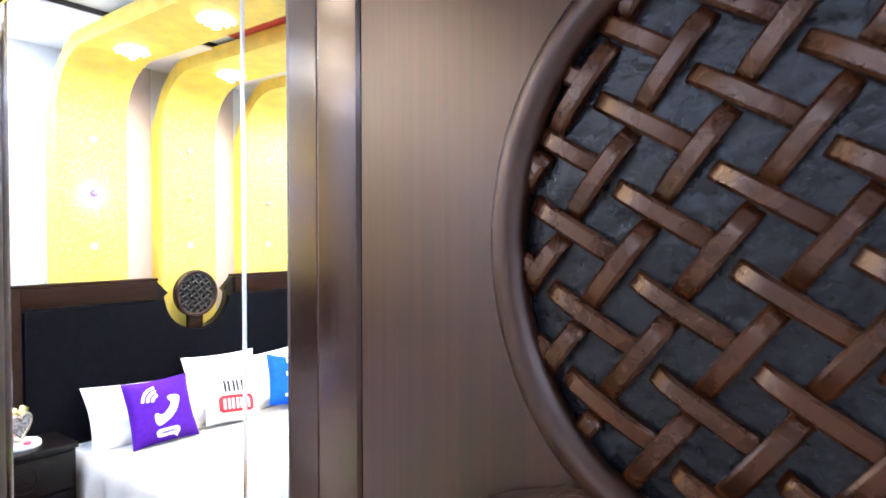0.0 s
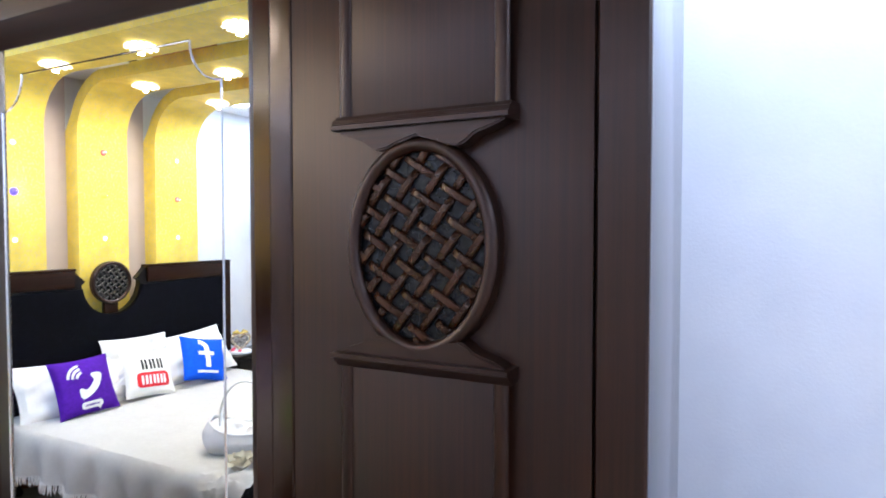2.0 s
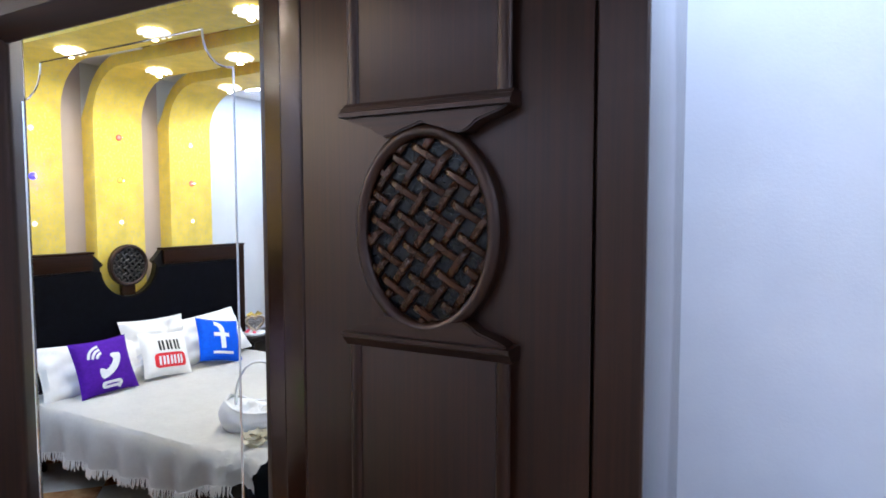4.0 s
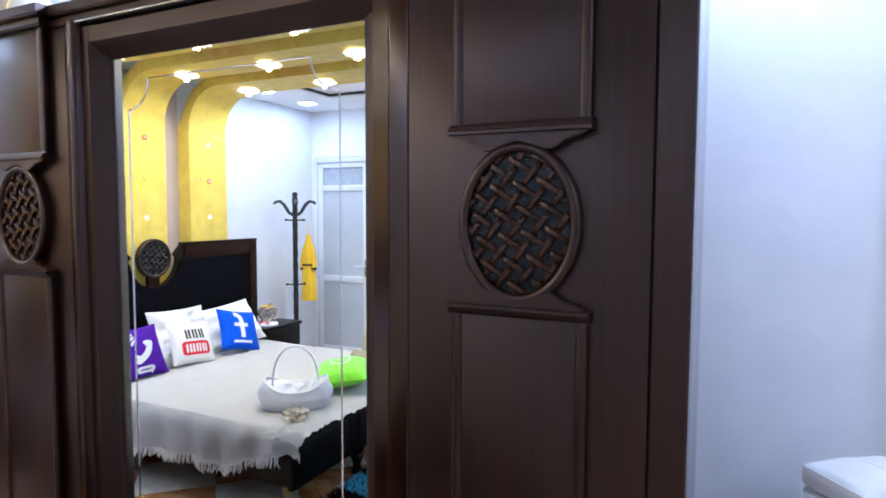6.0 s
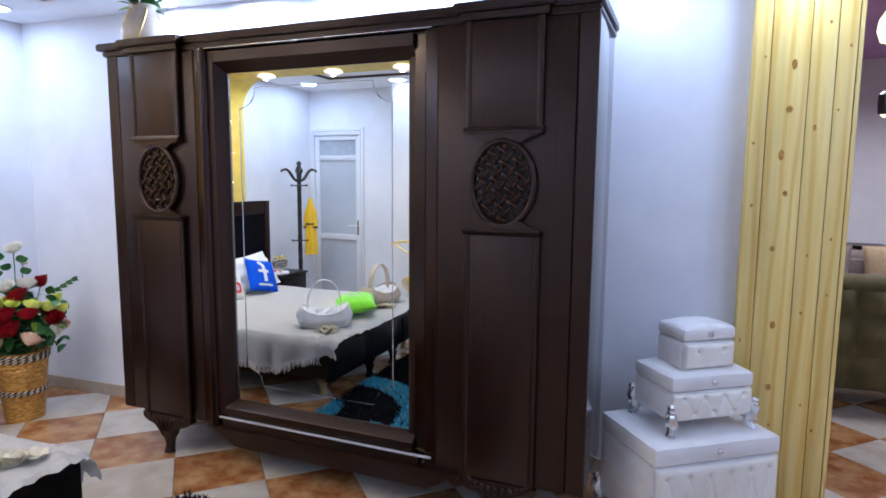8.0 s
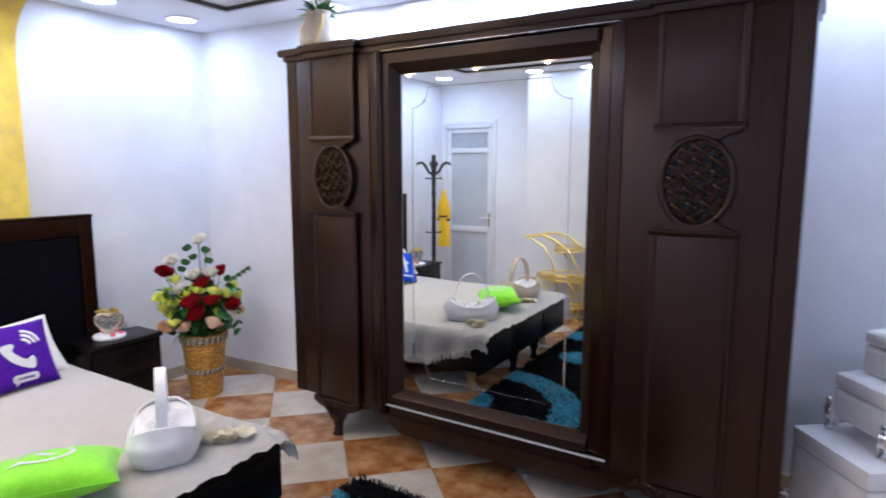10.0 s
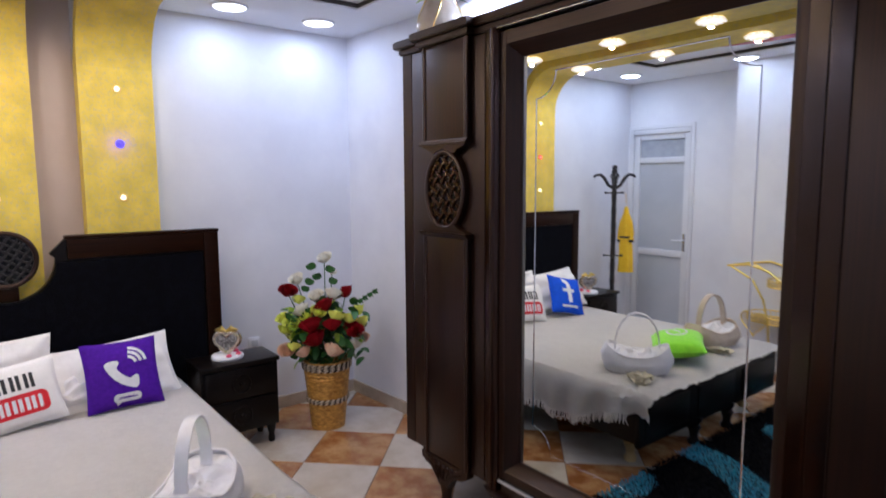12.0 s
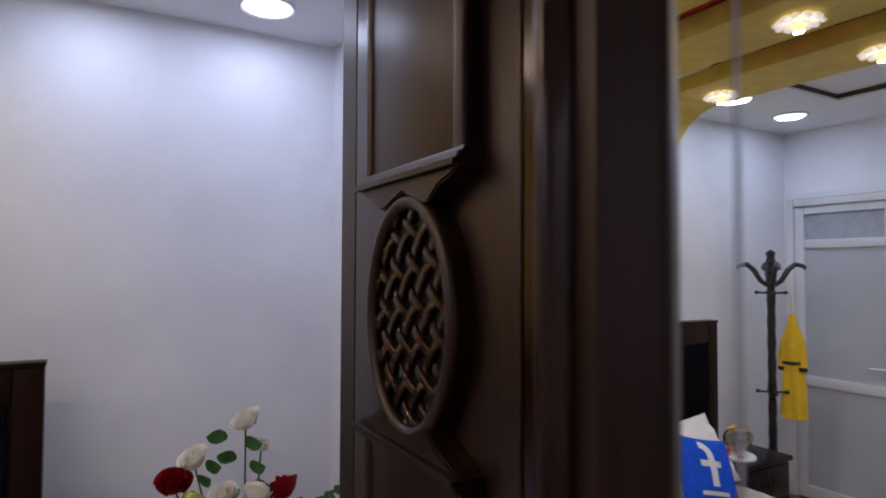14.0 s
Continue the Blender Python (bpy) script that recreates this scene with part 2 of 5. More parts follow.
# emission on the petals stands in for their sparkle in the bulb light
CRYSTAL_SPARKLE = shader("cut_crystal_sparkle", (0.9, 0.88, 0.84), 0.08, 0.0, emit=(1.0, 0.88, 0.74), strength=2.2, spec=1.0)
LED = {c: shader("led_" + c, (0.06, 0.06, 0.06), 0.4, emit=e, strength=s) for c, e, s in (
    ("white", (1.0, 0.72, 0.34), 12), ("blue", (0.04, 0.02, 1.0), 7), ("red", (1.0, 0.05, 0.04), 12), ("amber", (1.0, 0.34, 0.01), 7))}
# the halo round each spot is put into its rim as emission
HALO = {c: shader("led_halo_rim_" + c, (0.12, 0.10, 0.08), 0.3, emit=e, strength=s) for c, e, s in (
    ("white", (1.0, 0.72, 0.3), 0.9), ("blue", (0.03, 0.015, 1.0), 3.0), ("red", (1.0, 0.05, 0.04), 1.0), ("amber", (1.0, 0.4, 0.02), 1.0))}


def add_figure(m, dark, scale, stretch, twist):
    """Lays the long loops of flat-sawn timber over a plain wood."""
    nt = m.node_tree
    b = nt.nodes["Principled BSDF"]
    src = b.inputs["Base Color"].links[0].from_socket
    co = nt.nodes.new("ShaderNodeTexCoord")
    mp = nt.nodes.new("ShaderNodeMapping")
    mp.inputs["Scale"].default_value = stretch
    oi = nt.nodes.new("ShaderNodeObjectInfo")
    mul = nt.nodes.new("ShaderNodeMath")
    mul.operation = "MULTIPLY"
    mul.inputs[1].default_value = 17.0
    nt.links.new(oi.outputs["Random"], mul.inputs[0])
    nt.links.new(mul.outputs[0], mp.inputs["Location"])
    nt.links.new(co.outputs["Object"], mp.inputs["Vector"])
    w = nt.nodes.new("ShaderNodeTexWave")
    w.wave_type = "BANDS"
    w.bands_direction = "X"
    w.inputs["Scale"].default_value = scale
    w.inputs["Distortion"].default_value = twist
    w.inputs["Detail"].default_value = 3.0
    w.inputs["Detail Scale"].default_value = 0.7
    nt.links.new(mp.outputs[0], w.inputs["Vector"])
    r = nt.nodes.new("ShaderNodeValToRGB")
    r.color_ramp.elements[0].position, r.color_ramp.elements[1].position = 0.55, 0.98
    nt.links.new(w.outputs["Fac"], r.inputs[0])
    mix = nt.nodes.new("ShaderNodeMix")
    mix.data_type, mix.blend_type = "RGBA", "MULTIPLY"
    nt.links.new(r.outputs[0], mix.inputs[0])
    nt.links.new(src, mix.inputs[6])
    mix.inputs[7].default_value = (*dark, 1)
    nt.links.new(mix.outputs[2], b.inputs["Base Color"])


add_figure(PINE, (0.90, 0.80, 0.58), 5.0, (1.0, 1.0, 0.11), 11.0)


# ---- mesh helpers ----
def box(bm, x0, x1, y0, y1, z0, z1, bevel=0.0):
    r = bmesh.ops.create_cube(bm, size=1.0)
    for v in r["verts"]:
        v.co = Vector(((x0 + x1) / 2 + v.co.x * (x1 - x0), (y0 + y1) / 2 + v.co.y * (y1 - y0), (z0 + z1) / 2 + v.co.z * (z1 - z0)))
    if bevel:
        edges = list({e for v in r["verts"] for e in v.link_edges})
        bmesh.ops.bevel(bm, geom=edges, offset=bevel, segments=2, profile=0.6, affect="EDGES")
    return bm


def slab(x0, x1, y0, y1, z0, z1, bevel=0.0):
    return box(bmesh.new(), x0, x1, y0, y1, z0, z1, bevel)


def prism(bm, poly, axis, a, b):
    """Extrudes a polygon given in the two other axes, from a to b along axis."""
    def at(p, q, h):
        return {"x": (h, p, q), "y": (p, h, q), "z": (p, q, h)}[axis]
    n = len(poly)
    lo = [bm.verts.new(at(p, q, a)) for p, q in poly]
    hi = [bm.verts.new(at(p, q, b)) for p, q in poly]
    for i in range(n):
        bm.faces.new((lo[i], lo[(i + 1) % n], hi[(i + 1) % n], hi[i]))
    bm.faces.new(lo[::-1])
    bm.faces.new(hi)
    bmesh.ops.recalc_face_normals(bm, faces=bm.faces[:])
    return bm


def lathe(bm, profile, seg=24, sx=1.0, sy=1.0, centre=(0, 0)):
    rings = []
    for r, z in profile:
        rings.append([bm.verts.new((centre[0] + sx * r * math.cos(2 * math.pi * i / seg), centre[1] + sy * r * math.sin(2 * math.pi * i / seg), z)) for i in range(seg)])
    for a, b in zip(rings, rings[1:]):
        for i in range(seg):
            bm.faces.new((a[i], a[(i + 1) % seg], b[(i + 1) % seg], b[i]))
    bm.faces.new(rings[0][::-1])
    bm.faces.new(rings[-1])
    return bm


def tube(bm, pts, radius, seg=10, closed=False):
    pts = [Vector(p) for p in pts]
    n = len(pts)
    rings, up = [], None
    for i, p in enumerate(pts):
        a = pts[(i - 1) % n] if (closed or i > 0) else p
        b = pts[(i + 1) % n] if (closed or i < n - 1) else p
        d = (b - a).normalized()
        if up is None:
            up = Vector((0, 0, 1)) if abs(d.z) < 0.9 else Vector((1, 0, 0))
        side = d.cross(up).normalized()
        up = side.cross(d).normalized()
        r = radius[i] if isinstance(radius, (list, tuple)) else radius
        rings.append([bm.verts.new(p + r * (math.cos(2 * math.pi * k / seg) * side + math.sin(2 * math.pi * k / seg) * up)) for k in range(seg)])
    for i in range(n if closed else n - 1):
        a, b = rings[i], rings[(i + 1) % n]
        for k in range(seg):
            bm.faces.new((a[k], a[(k + 1) % seg], b[(k + 1) % seg], b[k]))
    if not closed:
        bm.faces.new(rings[0][::-1])
        bm.faces.new(rings[-1])
    bmesh.ops.recalc_face_normals(bm, faces=bm.faces[:])
    return bm


def sheet(bm, f, nu, nv, closed_u=False):
    """A grid of points f(u, v), u and v from 0 to 1."""
    g = [[bm.verts.new(f(i / nu, j / nv)) for j in range(nv + 1)] for i in range(nu if closed_u else nu + 1)]
    for i in range(nu):
        a, b = g[i], g[(i + 1) % len(g)]
        for j in range(nv):
            bm.faces.new((a[j], b[j], b[j + 1], a[j + 1]))
    return bm


def ball(bm, p, r, sx=1, sy=1, sz=1, u=10, v=7):
    m = Matrix.Translation(p) @ Matrix.Diagonal((sx, sy, sz, 1))
    bmesh.ops.create_uvsphere(bm, u_segments=u, v_segments=v, radius=r, matrix=m)
    return bm


def thing(name, p, label, category, group="", turn=0.0, kind=""):
    ob = new(name)
    ob.empty_display_size = 0.1
    ob.matrix_basis = pose(*p, 0, 0, turn)
    return tagged(ob, label, category, group, kind)


def link(name, bm, material, smooth):
    me = bpy.data.meshes.new(name)
    bm.to_mesh(me)
    bm.free()
    me.materials.append(material)
    if smooth:
        me.shade_smooth()
        me.set_sharp_from_angle(angle=radians(38))
    return me


def part(name, bm, material, parent, label="", here=False, smooth=True):
    """Links a bmesh as one mesh under its thing. here: the bmesh is in world coordinates."""
    if here:
        top = parent
        inv = Matrix.Identity(4)
        while top is not None:
            inv = inv @ top.matrix_basis.inverted() if top is parent else top.matrix_basis.inverted() @ inv
            top = top.parent
        bm.transform(inv)
    ob = new(name, link(name, bm, material, smooth))
    ob.parent = parent
    if label:
        tagged(ob, label)
    return ob


def single(name, bm, material, label, category="", group="", kind="", smooth=True):
    return tagged(new(name, link(name, bm, material, smooth)), label, category, group, kind)


# ---- setting ----
def back_y(x):
    return 0.955 + 0.0564 * (x + 2.67)


S = "structure"
ground = single("floor", slab(-3.8, 7.2, -3.8, 7.6, -0.2, -0.006), GROUT, "floor of orange and cream marbled tiles laid diagonally", "floor", kind=S)
single("wall_left", slab(WALL_X - 0.2, WALL_X, -3.6, 1.3, 0, 3.1), PAINT, "plain white painted wall behind the bed", "wall", kind=S)
bm = prism(bmesh.new(), [(WALL_X - 0.2, back_y(WALL_X - 0.2)), (1.60, back_y(1.60)), (1.60, back_y(1.60) + 0.2), (WALL_X - 0.2, back_y(WALL_X) + 0.2)], "z", 0, 3.1)
single("wall_back", bm, PAINT, "plain white painted wall behind the wardrobe", "wall", kind=S)
bm = slab(-2.72, -2.135, -3.6, -3.40, 0, 3.1)
box(bm, WALL_X, -3.43, -3.6, -3.40, 0, 3.1)
box(bm, -3.43, -2.72, -3.6, -3.40, 2.13, 3.1)
single("wall_door", bm, PAINT, "white painted wall with a narrow door opening", "wall", kind=S)
single("wall_front", slab(-2.135, 3.2, -3.6, -3.07, 0, 3.1), PAINT, "white painted wall that stands out beside the door", "wall", kind=S)
single("wall_right", slab(3.0, 3.2, -3.07, 1.6, 0, 3.1), PAINT, "plain white painted wall", "wall", kind=S)
single("wall_showroom_far", slab(-0.6, 7.2, 7.2, 7.4, 0, 3.3), PAINT, "pale wall at the far end of the showroom", "wall", kind=S)
single("wall_showroom_left", slab(-0.8, -0.6, 1.35, 7.4, 0, 3.3), PAINT, "plain white showroom wall", "wall", kind=S)
single("wall_showroom_right", slab(7.0, 7.2, 1.35, 7.4, 0, 3.3), PAINT, "plain white showroom wall", "wall", kind=S)
single("wall_showroom_near", slab(3.0, 7.2, 1.35, 1.6, 0, 3.3), PAINT, "plain white showroom wall", "wall", kind=S)

# ceiling: a flat border with a raised middle, its shadow line painted as a dark strip
bm = bmesh.new()
T = (-2.76, 1.9, -2.78, 0.60)
box(bm, WALL_X, T[0], -3.5, 1.25, CEIL, CEIL + 0.010)
box(bm, T[1], 3.2, -3.5, 1.3, CEIL, CEIL + 0.010)
box(bm, T[0], T[1], -3.5, T[2], CEIL, CEIL + 0.010)
box(bm, T[0], T[1], T[3], 1.3, CEIL, CEIL + 0.010)
box(bm, WALL_X - 0.1, 3.2, -3.6, 1.3, CEIL + 0.036, CEIL + 0.13)
single("ceiling", bm, CEILPAINT, "white plaster ceiling with a raised middle", "ceiling", kind=S)
# shade at the ceiling step, put in as a dark-coloured strip
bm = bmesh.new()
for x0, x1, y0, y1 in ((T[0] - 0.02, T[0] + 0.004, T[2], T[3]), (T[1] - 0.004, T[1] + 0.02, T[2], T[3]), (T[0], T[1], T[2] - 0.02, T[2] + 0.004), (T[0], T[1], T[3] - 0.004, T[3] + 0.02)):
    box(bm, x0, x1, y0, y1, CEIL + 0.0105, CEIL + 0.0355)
single("trim_cove", bm, COVE_SHADOW, "dark strip painted as the shadow line round the raised ceiling", "trim", kind=S)
single("ceiling_showroom", slab(-0.8, 7.2, 1.3, 7.4, 3.1, 3.2), LILAC, "lilac showroom ceiling", "ceiling", kind=S)
bm = bmesh.new()
cx, cy = -1.5, -1.3
for k in range(60):
    a, b = radians(6 * k), radians(6 * k + 6)
    prism(bm, [(cx + p * math.cos(t), cy + q * math.sin(t)) for t, p, q in ((a, 1.07, 1.27), (b, 1.07, 1.27), (b, 0.57, 0.80), (a, 0.57, 0.80))], "z", CEIL + 0.016, CEIL + 0.0355)
single("trim_red_band", bm, REDPAINT, "oval red plaster band on the ceiling", "trim", kind=S)

# skirting
bm = prism(bmesh.new(), [(WALL_X, back_y(WALL_X) - 0.014), (1.192, back_y(1.192) - 0.014), (1.192, back_y(1.192)), (WALL_X, back_y(WALL_X))], "z", 0, 0.085)
box(bm, WALL_X, WALL_X + 0.014, -3.4, back_y(WALL_X) - 0.014, 0, 0.085)
box(bm, -2.135, 3.0, -3.07, -3.056, 0, 0.085)
box(bm, -2.79, -2.135, -3.40, -3.386, 0, 0.085)
single("baseboard", bm, BASEBOARD, "beige tile skirting along the walls", "baseboard", kind=S)


# three yellow ribs that climb the wall and bend over the ceiling
def rib(y0, y1, x_end):
    x0, z1, r = -3.307, 2.545, 0.32
    t = thing("wall_rib", (x0 - 0.07, (y0 + y1) / 2, 0), "yellow flecked rib that climbs the wall and bends along the ceiling", "wall rib", "ribs behind the bed")
    part("upright", prism(bmesh.new(), [(x0, 0.0), (x0, z1 - r), (WALL_X + 0.002, z1 - r), (WALL_X + 0.002, 0.0)], "y", y0, y1), YELLOW, t, here=True)
    R = r + 0.085
    out = [(x0 + r - r * math.cos(radians(a)), z1 - r + r * math.sin(radians(a))) for a in range(0, 90, 10)] + [(x0 + r, z1), (x0 + r, z1 + 0.085)]
    out += [(x0 + r - R * math.cos(radians(a)), z1 - r + R * math.sin(radians(a))) for a in range(80, 15, -10)] + [(WALL_X + 0.002, z1 - r)]
    part("bend", prism(bmesh.new(), out, "y", y0, y1), YELLOW, t, here=True)
    part("ceiling_arm", prism(bmesh.new(), [(x0 + r, z1), (x_end, z1), (x_end, z1 + 0.085), (x0 + r, z1 + 0.085)], "y", y0, y1), YELLOW, t, here=True)
    return t


for y0, y1 in STRIP_Y:
    rib(y0, y1, -0.95)
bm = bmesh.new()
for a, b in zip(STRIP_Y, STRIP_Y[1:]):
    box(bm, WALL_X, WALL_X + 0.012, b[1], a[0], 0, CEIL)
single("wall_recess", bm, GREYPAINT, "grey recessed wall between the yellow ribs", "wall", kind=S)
LEDS = (("white", "blue", "white"), ("red", "amber", "white"), ("white", "red", "white"))
for (y0, y1), cols in zip(STRIP_Y, LEDS):
    for z, c in zip((2.112, 1.81, 1.509), cols):
        lamp = thing("wall_spot", (-3.306, (y0 + y1) / 2, z), "small round %s spot lamp set in the yellow rib" % c, "spot lamp", "spots in the ribs")
        bm = lathe(bmesh.new(), [(0.013, 0.0), (0.013, 0.004), (0.008, 0.010), (0.002, 0.012)], 14)
        bm.transform(pose(0, 0, 0, 0, 90, 0))
        part("bulb", bm, LED[c], lamp)
        bm = lathe(bmesh.new(), [(0.022, 0.0), (0.022, 0.003), (0.017, 0.006), (0.0145, 0.003)], 16)
        bm.transform(pose(0, 0, 0, 0, 90, 0))
        part("rim", bm, HALO[c], lamp, "plastic rim with the lamp halo put in as a faint glow")
        # added point light before each coloured bulb, to lay its halo on the rib
        if c != "white":
            glow = bpy.data.lights.new("spot_glow", "POINT")
            glow.energy, glow.shadow_soft_size, glow.color = {"blue": 1.0, "red": 0.2, "amber": 0.12}[c], 0.0015, {"blue": (0.014, 0.008, 1.0), "red": (1, 0.1, 0.08), "amber": (1, 0.5, 0.1)}[c]
            new("spot_glow", glow).location = (-3.27, (y0 + y1) / 2, z)

# fittings, also for the added fill lamps at x 2.4
for x, y in DOWNLIGHTS_AND_FILL:
    lamp = thing("ceiling_downlight_or_fill", (x, y, CEIL), "round white recessed downlight in the ceiling, seen or added as fill", "downlight", "downlights")
    part("diffuser", lathe(bmesh.new(), [(0.092, -0.002), (0.091, -0.008), (0.086, -0.0105), (0.06, -0.0115), (0.005, -0.012)], 24), GLOW_C, lamp)
    part("rim", lathe(bmesh.new(), [(0.108, 0.0), (0.108, -0.006), (0.100, -0.012), (0.093, -0.005)], 24), PVC, lamp)
for x, y in STRIP_LAMPS:
    lamp = thing("crystal_spot", (x, y, 2.545), "flower-shaped crystal ceiling spot with a warm bulb", "ceiling lamp", "crystal spots")
    bm = bmesh.new()
    for ring, (n, r, z, s) in enumerate(((10, 0.062, -0.014, 0.022), (7, 0.036, -0.026, 0.018))):
        for i in range(n):
            a = 2 * math.pi * (i + ring * 0.5) / n
            m = Matrix.Translation((r * math.cos(a), r * math.sin(a), z)) @ Matrix.Rotation(a, 4, "Z") @ Matrix.Rotation(0.5, 4, "Y") @ Matrix.Diagonal((1.4, 0.8, 0.55, 1))
            bmesh.ops.create_icosphere(bm, subdivisions=1, radius=s, matrix=m)
    part("petals", bm, CRYSTAL_SPARKLE, lamp, "clear crystal petals with their sparkle put in as glow", smooth=False)
    part("bulb", lathe(bmesh.new(), [(0.022, -0.005), (0.022, -0.035), (0.014, -0.050), (0.003, -0.054)], 14), GLOW_W, lamp)
    part("base_plate", lathe(bmesh.new(), [(0.045, 0.0), (0.045, -0.006), (0.02, -0.008)], 18), SILVER, lamp)


# ---- wardrobe ----
def lath(width, length):
    """A bent strip of wood along local x, in the plane x-z, bulging to -y, its ends dipping."""
    bm = bmesh.new()
    n = 8
    rows = []
    for i in range(n + 1):
        s = i / n
        h = 0.0035 + 0.0080 * (1 - abs(2 * s - 1) ** 4)
        x = length * s
        rows.append([bm.verts.new((x, y, z)) for y, z in ((0.004, -width / 2), (-h + 0.0022, -width / 2), (-h, -width / 2 + 0.0022), (-h, width / 2 - 0.0022), (-h + 0.0022, width / 2), (0.004, width / 2))])
    for p, q in zip(rows, rows[1:]):
        for k in range(5):
            bm.faces.new((p[k], p[k + 1], q[k + 1], q[k]))
    bm.faces.new(rows[0][::-1])
    bm.faces.new(rows[-1])
    bmesh.ops.recalc_face_normals(bm, faces=bm.faces[:])
    return bm


def oval(a, b, n=48, grow=0.0):
    return [((a + grow) * math.cos(2 * math.pi * i / n), (b + grow) * math.sin(2 * math.pi * i / n)) for i in range(n)]


def medallion(parent, place, a, b, shift=(0.0, 0.0), scale=1.0, dark=False):
    """An oval woven rosette: a backing, a rounded ring and the bent laths. place turns its x-z plane into the thing's space."""
    bm = prism(bmesh.new(), oval(a, b), "y", -0.001, 0.010)
    bm.transform(place)
    plate = part("medallion", bm, LEATHERETTE, parent, "oval rosette of bent laths woven over black leatherette")
    bm = tube(bmesh.new(), [(x, -0.009, z) for x, z in oval(a, b)], 0.0125, 12, True)
    ro = oval(a, b, 48, 0.0112)
    lo, hi = [bm.verts.new((x, -0.008, z)) for x, z in ro], [bm.verts.new((x, 0.018, z)) for x, z in ro]
    for i in range(48):
        bm.faces.new((lo[i], lo[(i + 1) % 48], hi[(i + 1) % 48], hi[i]))
    bm.transform(place)
    part("ring", bm, WALNUT, plate, "rounded oval wooden ring")
    la, lb = Vector((0.0565, 0.008)) * scale, Vector((0.012, -0.0565)) * scale
    for i in range(-7, 8):
        for j in range(-7, 8):
            p = la * i + lb * j + Vector(shift)
            for off, vec in (((0.0, 0.0), (0.0627, -0.0383)), ((0.0229, -0.0228), (-0.0406, -0.0527))):
                s = p + Vector(off) * scale
                v = Vector(vec) * scale
                ins = [t / 20 for t in range(21) if ((s + v * t / 20).x / (a - 0.006)) ** 2 + ((s + v * t / 20).y / (b - 0.006)) ** 2 < 1]
                if len(ins) < 5:
                    continue
                s2, v2 = s + v * ins[0], v * (ins[-1] - ins[0])
                bm = lath(0.0132 * scale, v2.length)
                bm.transform(place @ Matrix.Translation((s2.x, 0.0, s2.y)) @ Matrix.Rotation(-math.atan2(v2.y, v2.x), 4, "Y"))
                part("lath", bm, RACK if dark else LATH, plate)
    return plate


FRONT = 0.438
wardrobe = thing("wardrobe", (-0.71, 0.7, 0), "large dark walnut wardrobe with mirrored sliding door and woven rosettes", "wardrobe")
bm = prism(bmesh.new(), [(-2.052, 0.455), (-1.34, 0.455), (-1.34, 0.53), (-0.13, 0.53), (-0.13, 0.455), (0.600, 0.455), (0.600, 0.916), (-2.052, back_y(-2.05) - 0.02)], "z", 0.225, 2.214)
part("carcass", bm, WALNUT, wardrobe, here=True)
part("door", slab(-1.974, -1.440, FRONT, 0.452, 0.222, 2.214, 0.003), WALNUT, wardrobe, here=True)
part("door", slab(-0.0645, 0.5315, FRONT, 0.452, 0.222, 2.214, 0.003), WALNUT, wardrobe, here=True)


def stile(x0, x1, bull=None):
    """An upright with rounded edges; bull: which edge has the thick half-round nose."""
    poly = [(x0, 0.4535), (x0, FRONT + 0.004), (x0 + 0.004, FRONT), (x1 - 0.004, FRONT), (x1, FRONT + 0.004), (x1, 0.453)]
    bm = prism(bmesh.new(), poly, "z", 0.222, 2.214)
    if bull is not None:
        c = bull
        prism(bm, [(c + 0.028 * math.cos(radians(t)), 0.452 - 0.052 * math.sin(radians(t))) for t in range(0, 181, 15)], "z", 0.222, 2.214)
    return bm


part("stile", stile(-2.058, -1.977), WALNUT, wardrobe, here=True)
part("stile", stile(0.534, 0.614), WALNUT, wardrobe, here=True)
part("side_panel", slab(0.6005, 0.612, 0.4545, 0.915, 0.222, 2.214, 0.002), SIDE_LACQUER, wardrobe, "glossy lacquered side", here=True)
part("pilaster", stile(-1.436, -1.335, -1.362), WALNUT_GLOSS, wardrobe, here=True)
# beside the mirror: a flat upright, a rounded arris and a face that slopes back towards the glass
nose = [(-0.119 + 0.006 * math.cos(radians(t)), 0.444 - 0.006 * math.sin(radians(t))) for t in range(90, 200, 15)]
poly = [(-0.0675, 0.4535), (-0.0675, 0.441), (-0.0705, 0.438)] + nose + [(-0.128, 0.4425), (-0.150, 0.447), (-0.181, 0.4535), (-0.184, 0.458), (-0.184, 0.4775), (-0.131, 0.4775), (-0.129, 0.4535)]
part("pilaster", prism(bmesh.new(), poly, "z", 0.286, 2.202), WALNUT_GLOSS, wardrobe, here=True)

# mirrored sliding door: sloping frame, silvered glass, engraved line, metal tracks
GX0, GX1, GZ0, GZ1 = -1.267, -0.229, 0.361, 2.093
OX0, OX1, OZ0, OZ1 = -1.338, -0.150, 0.285, 2.196


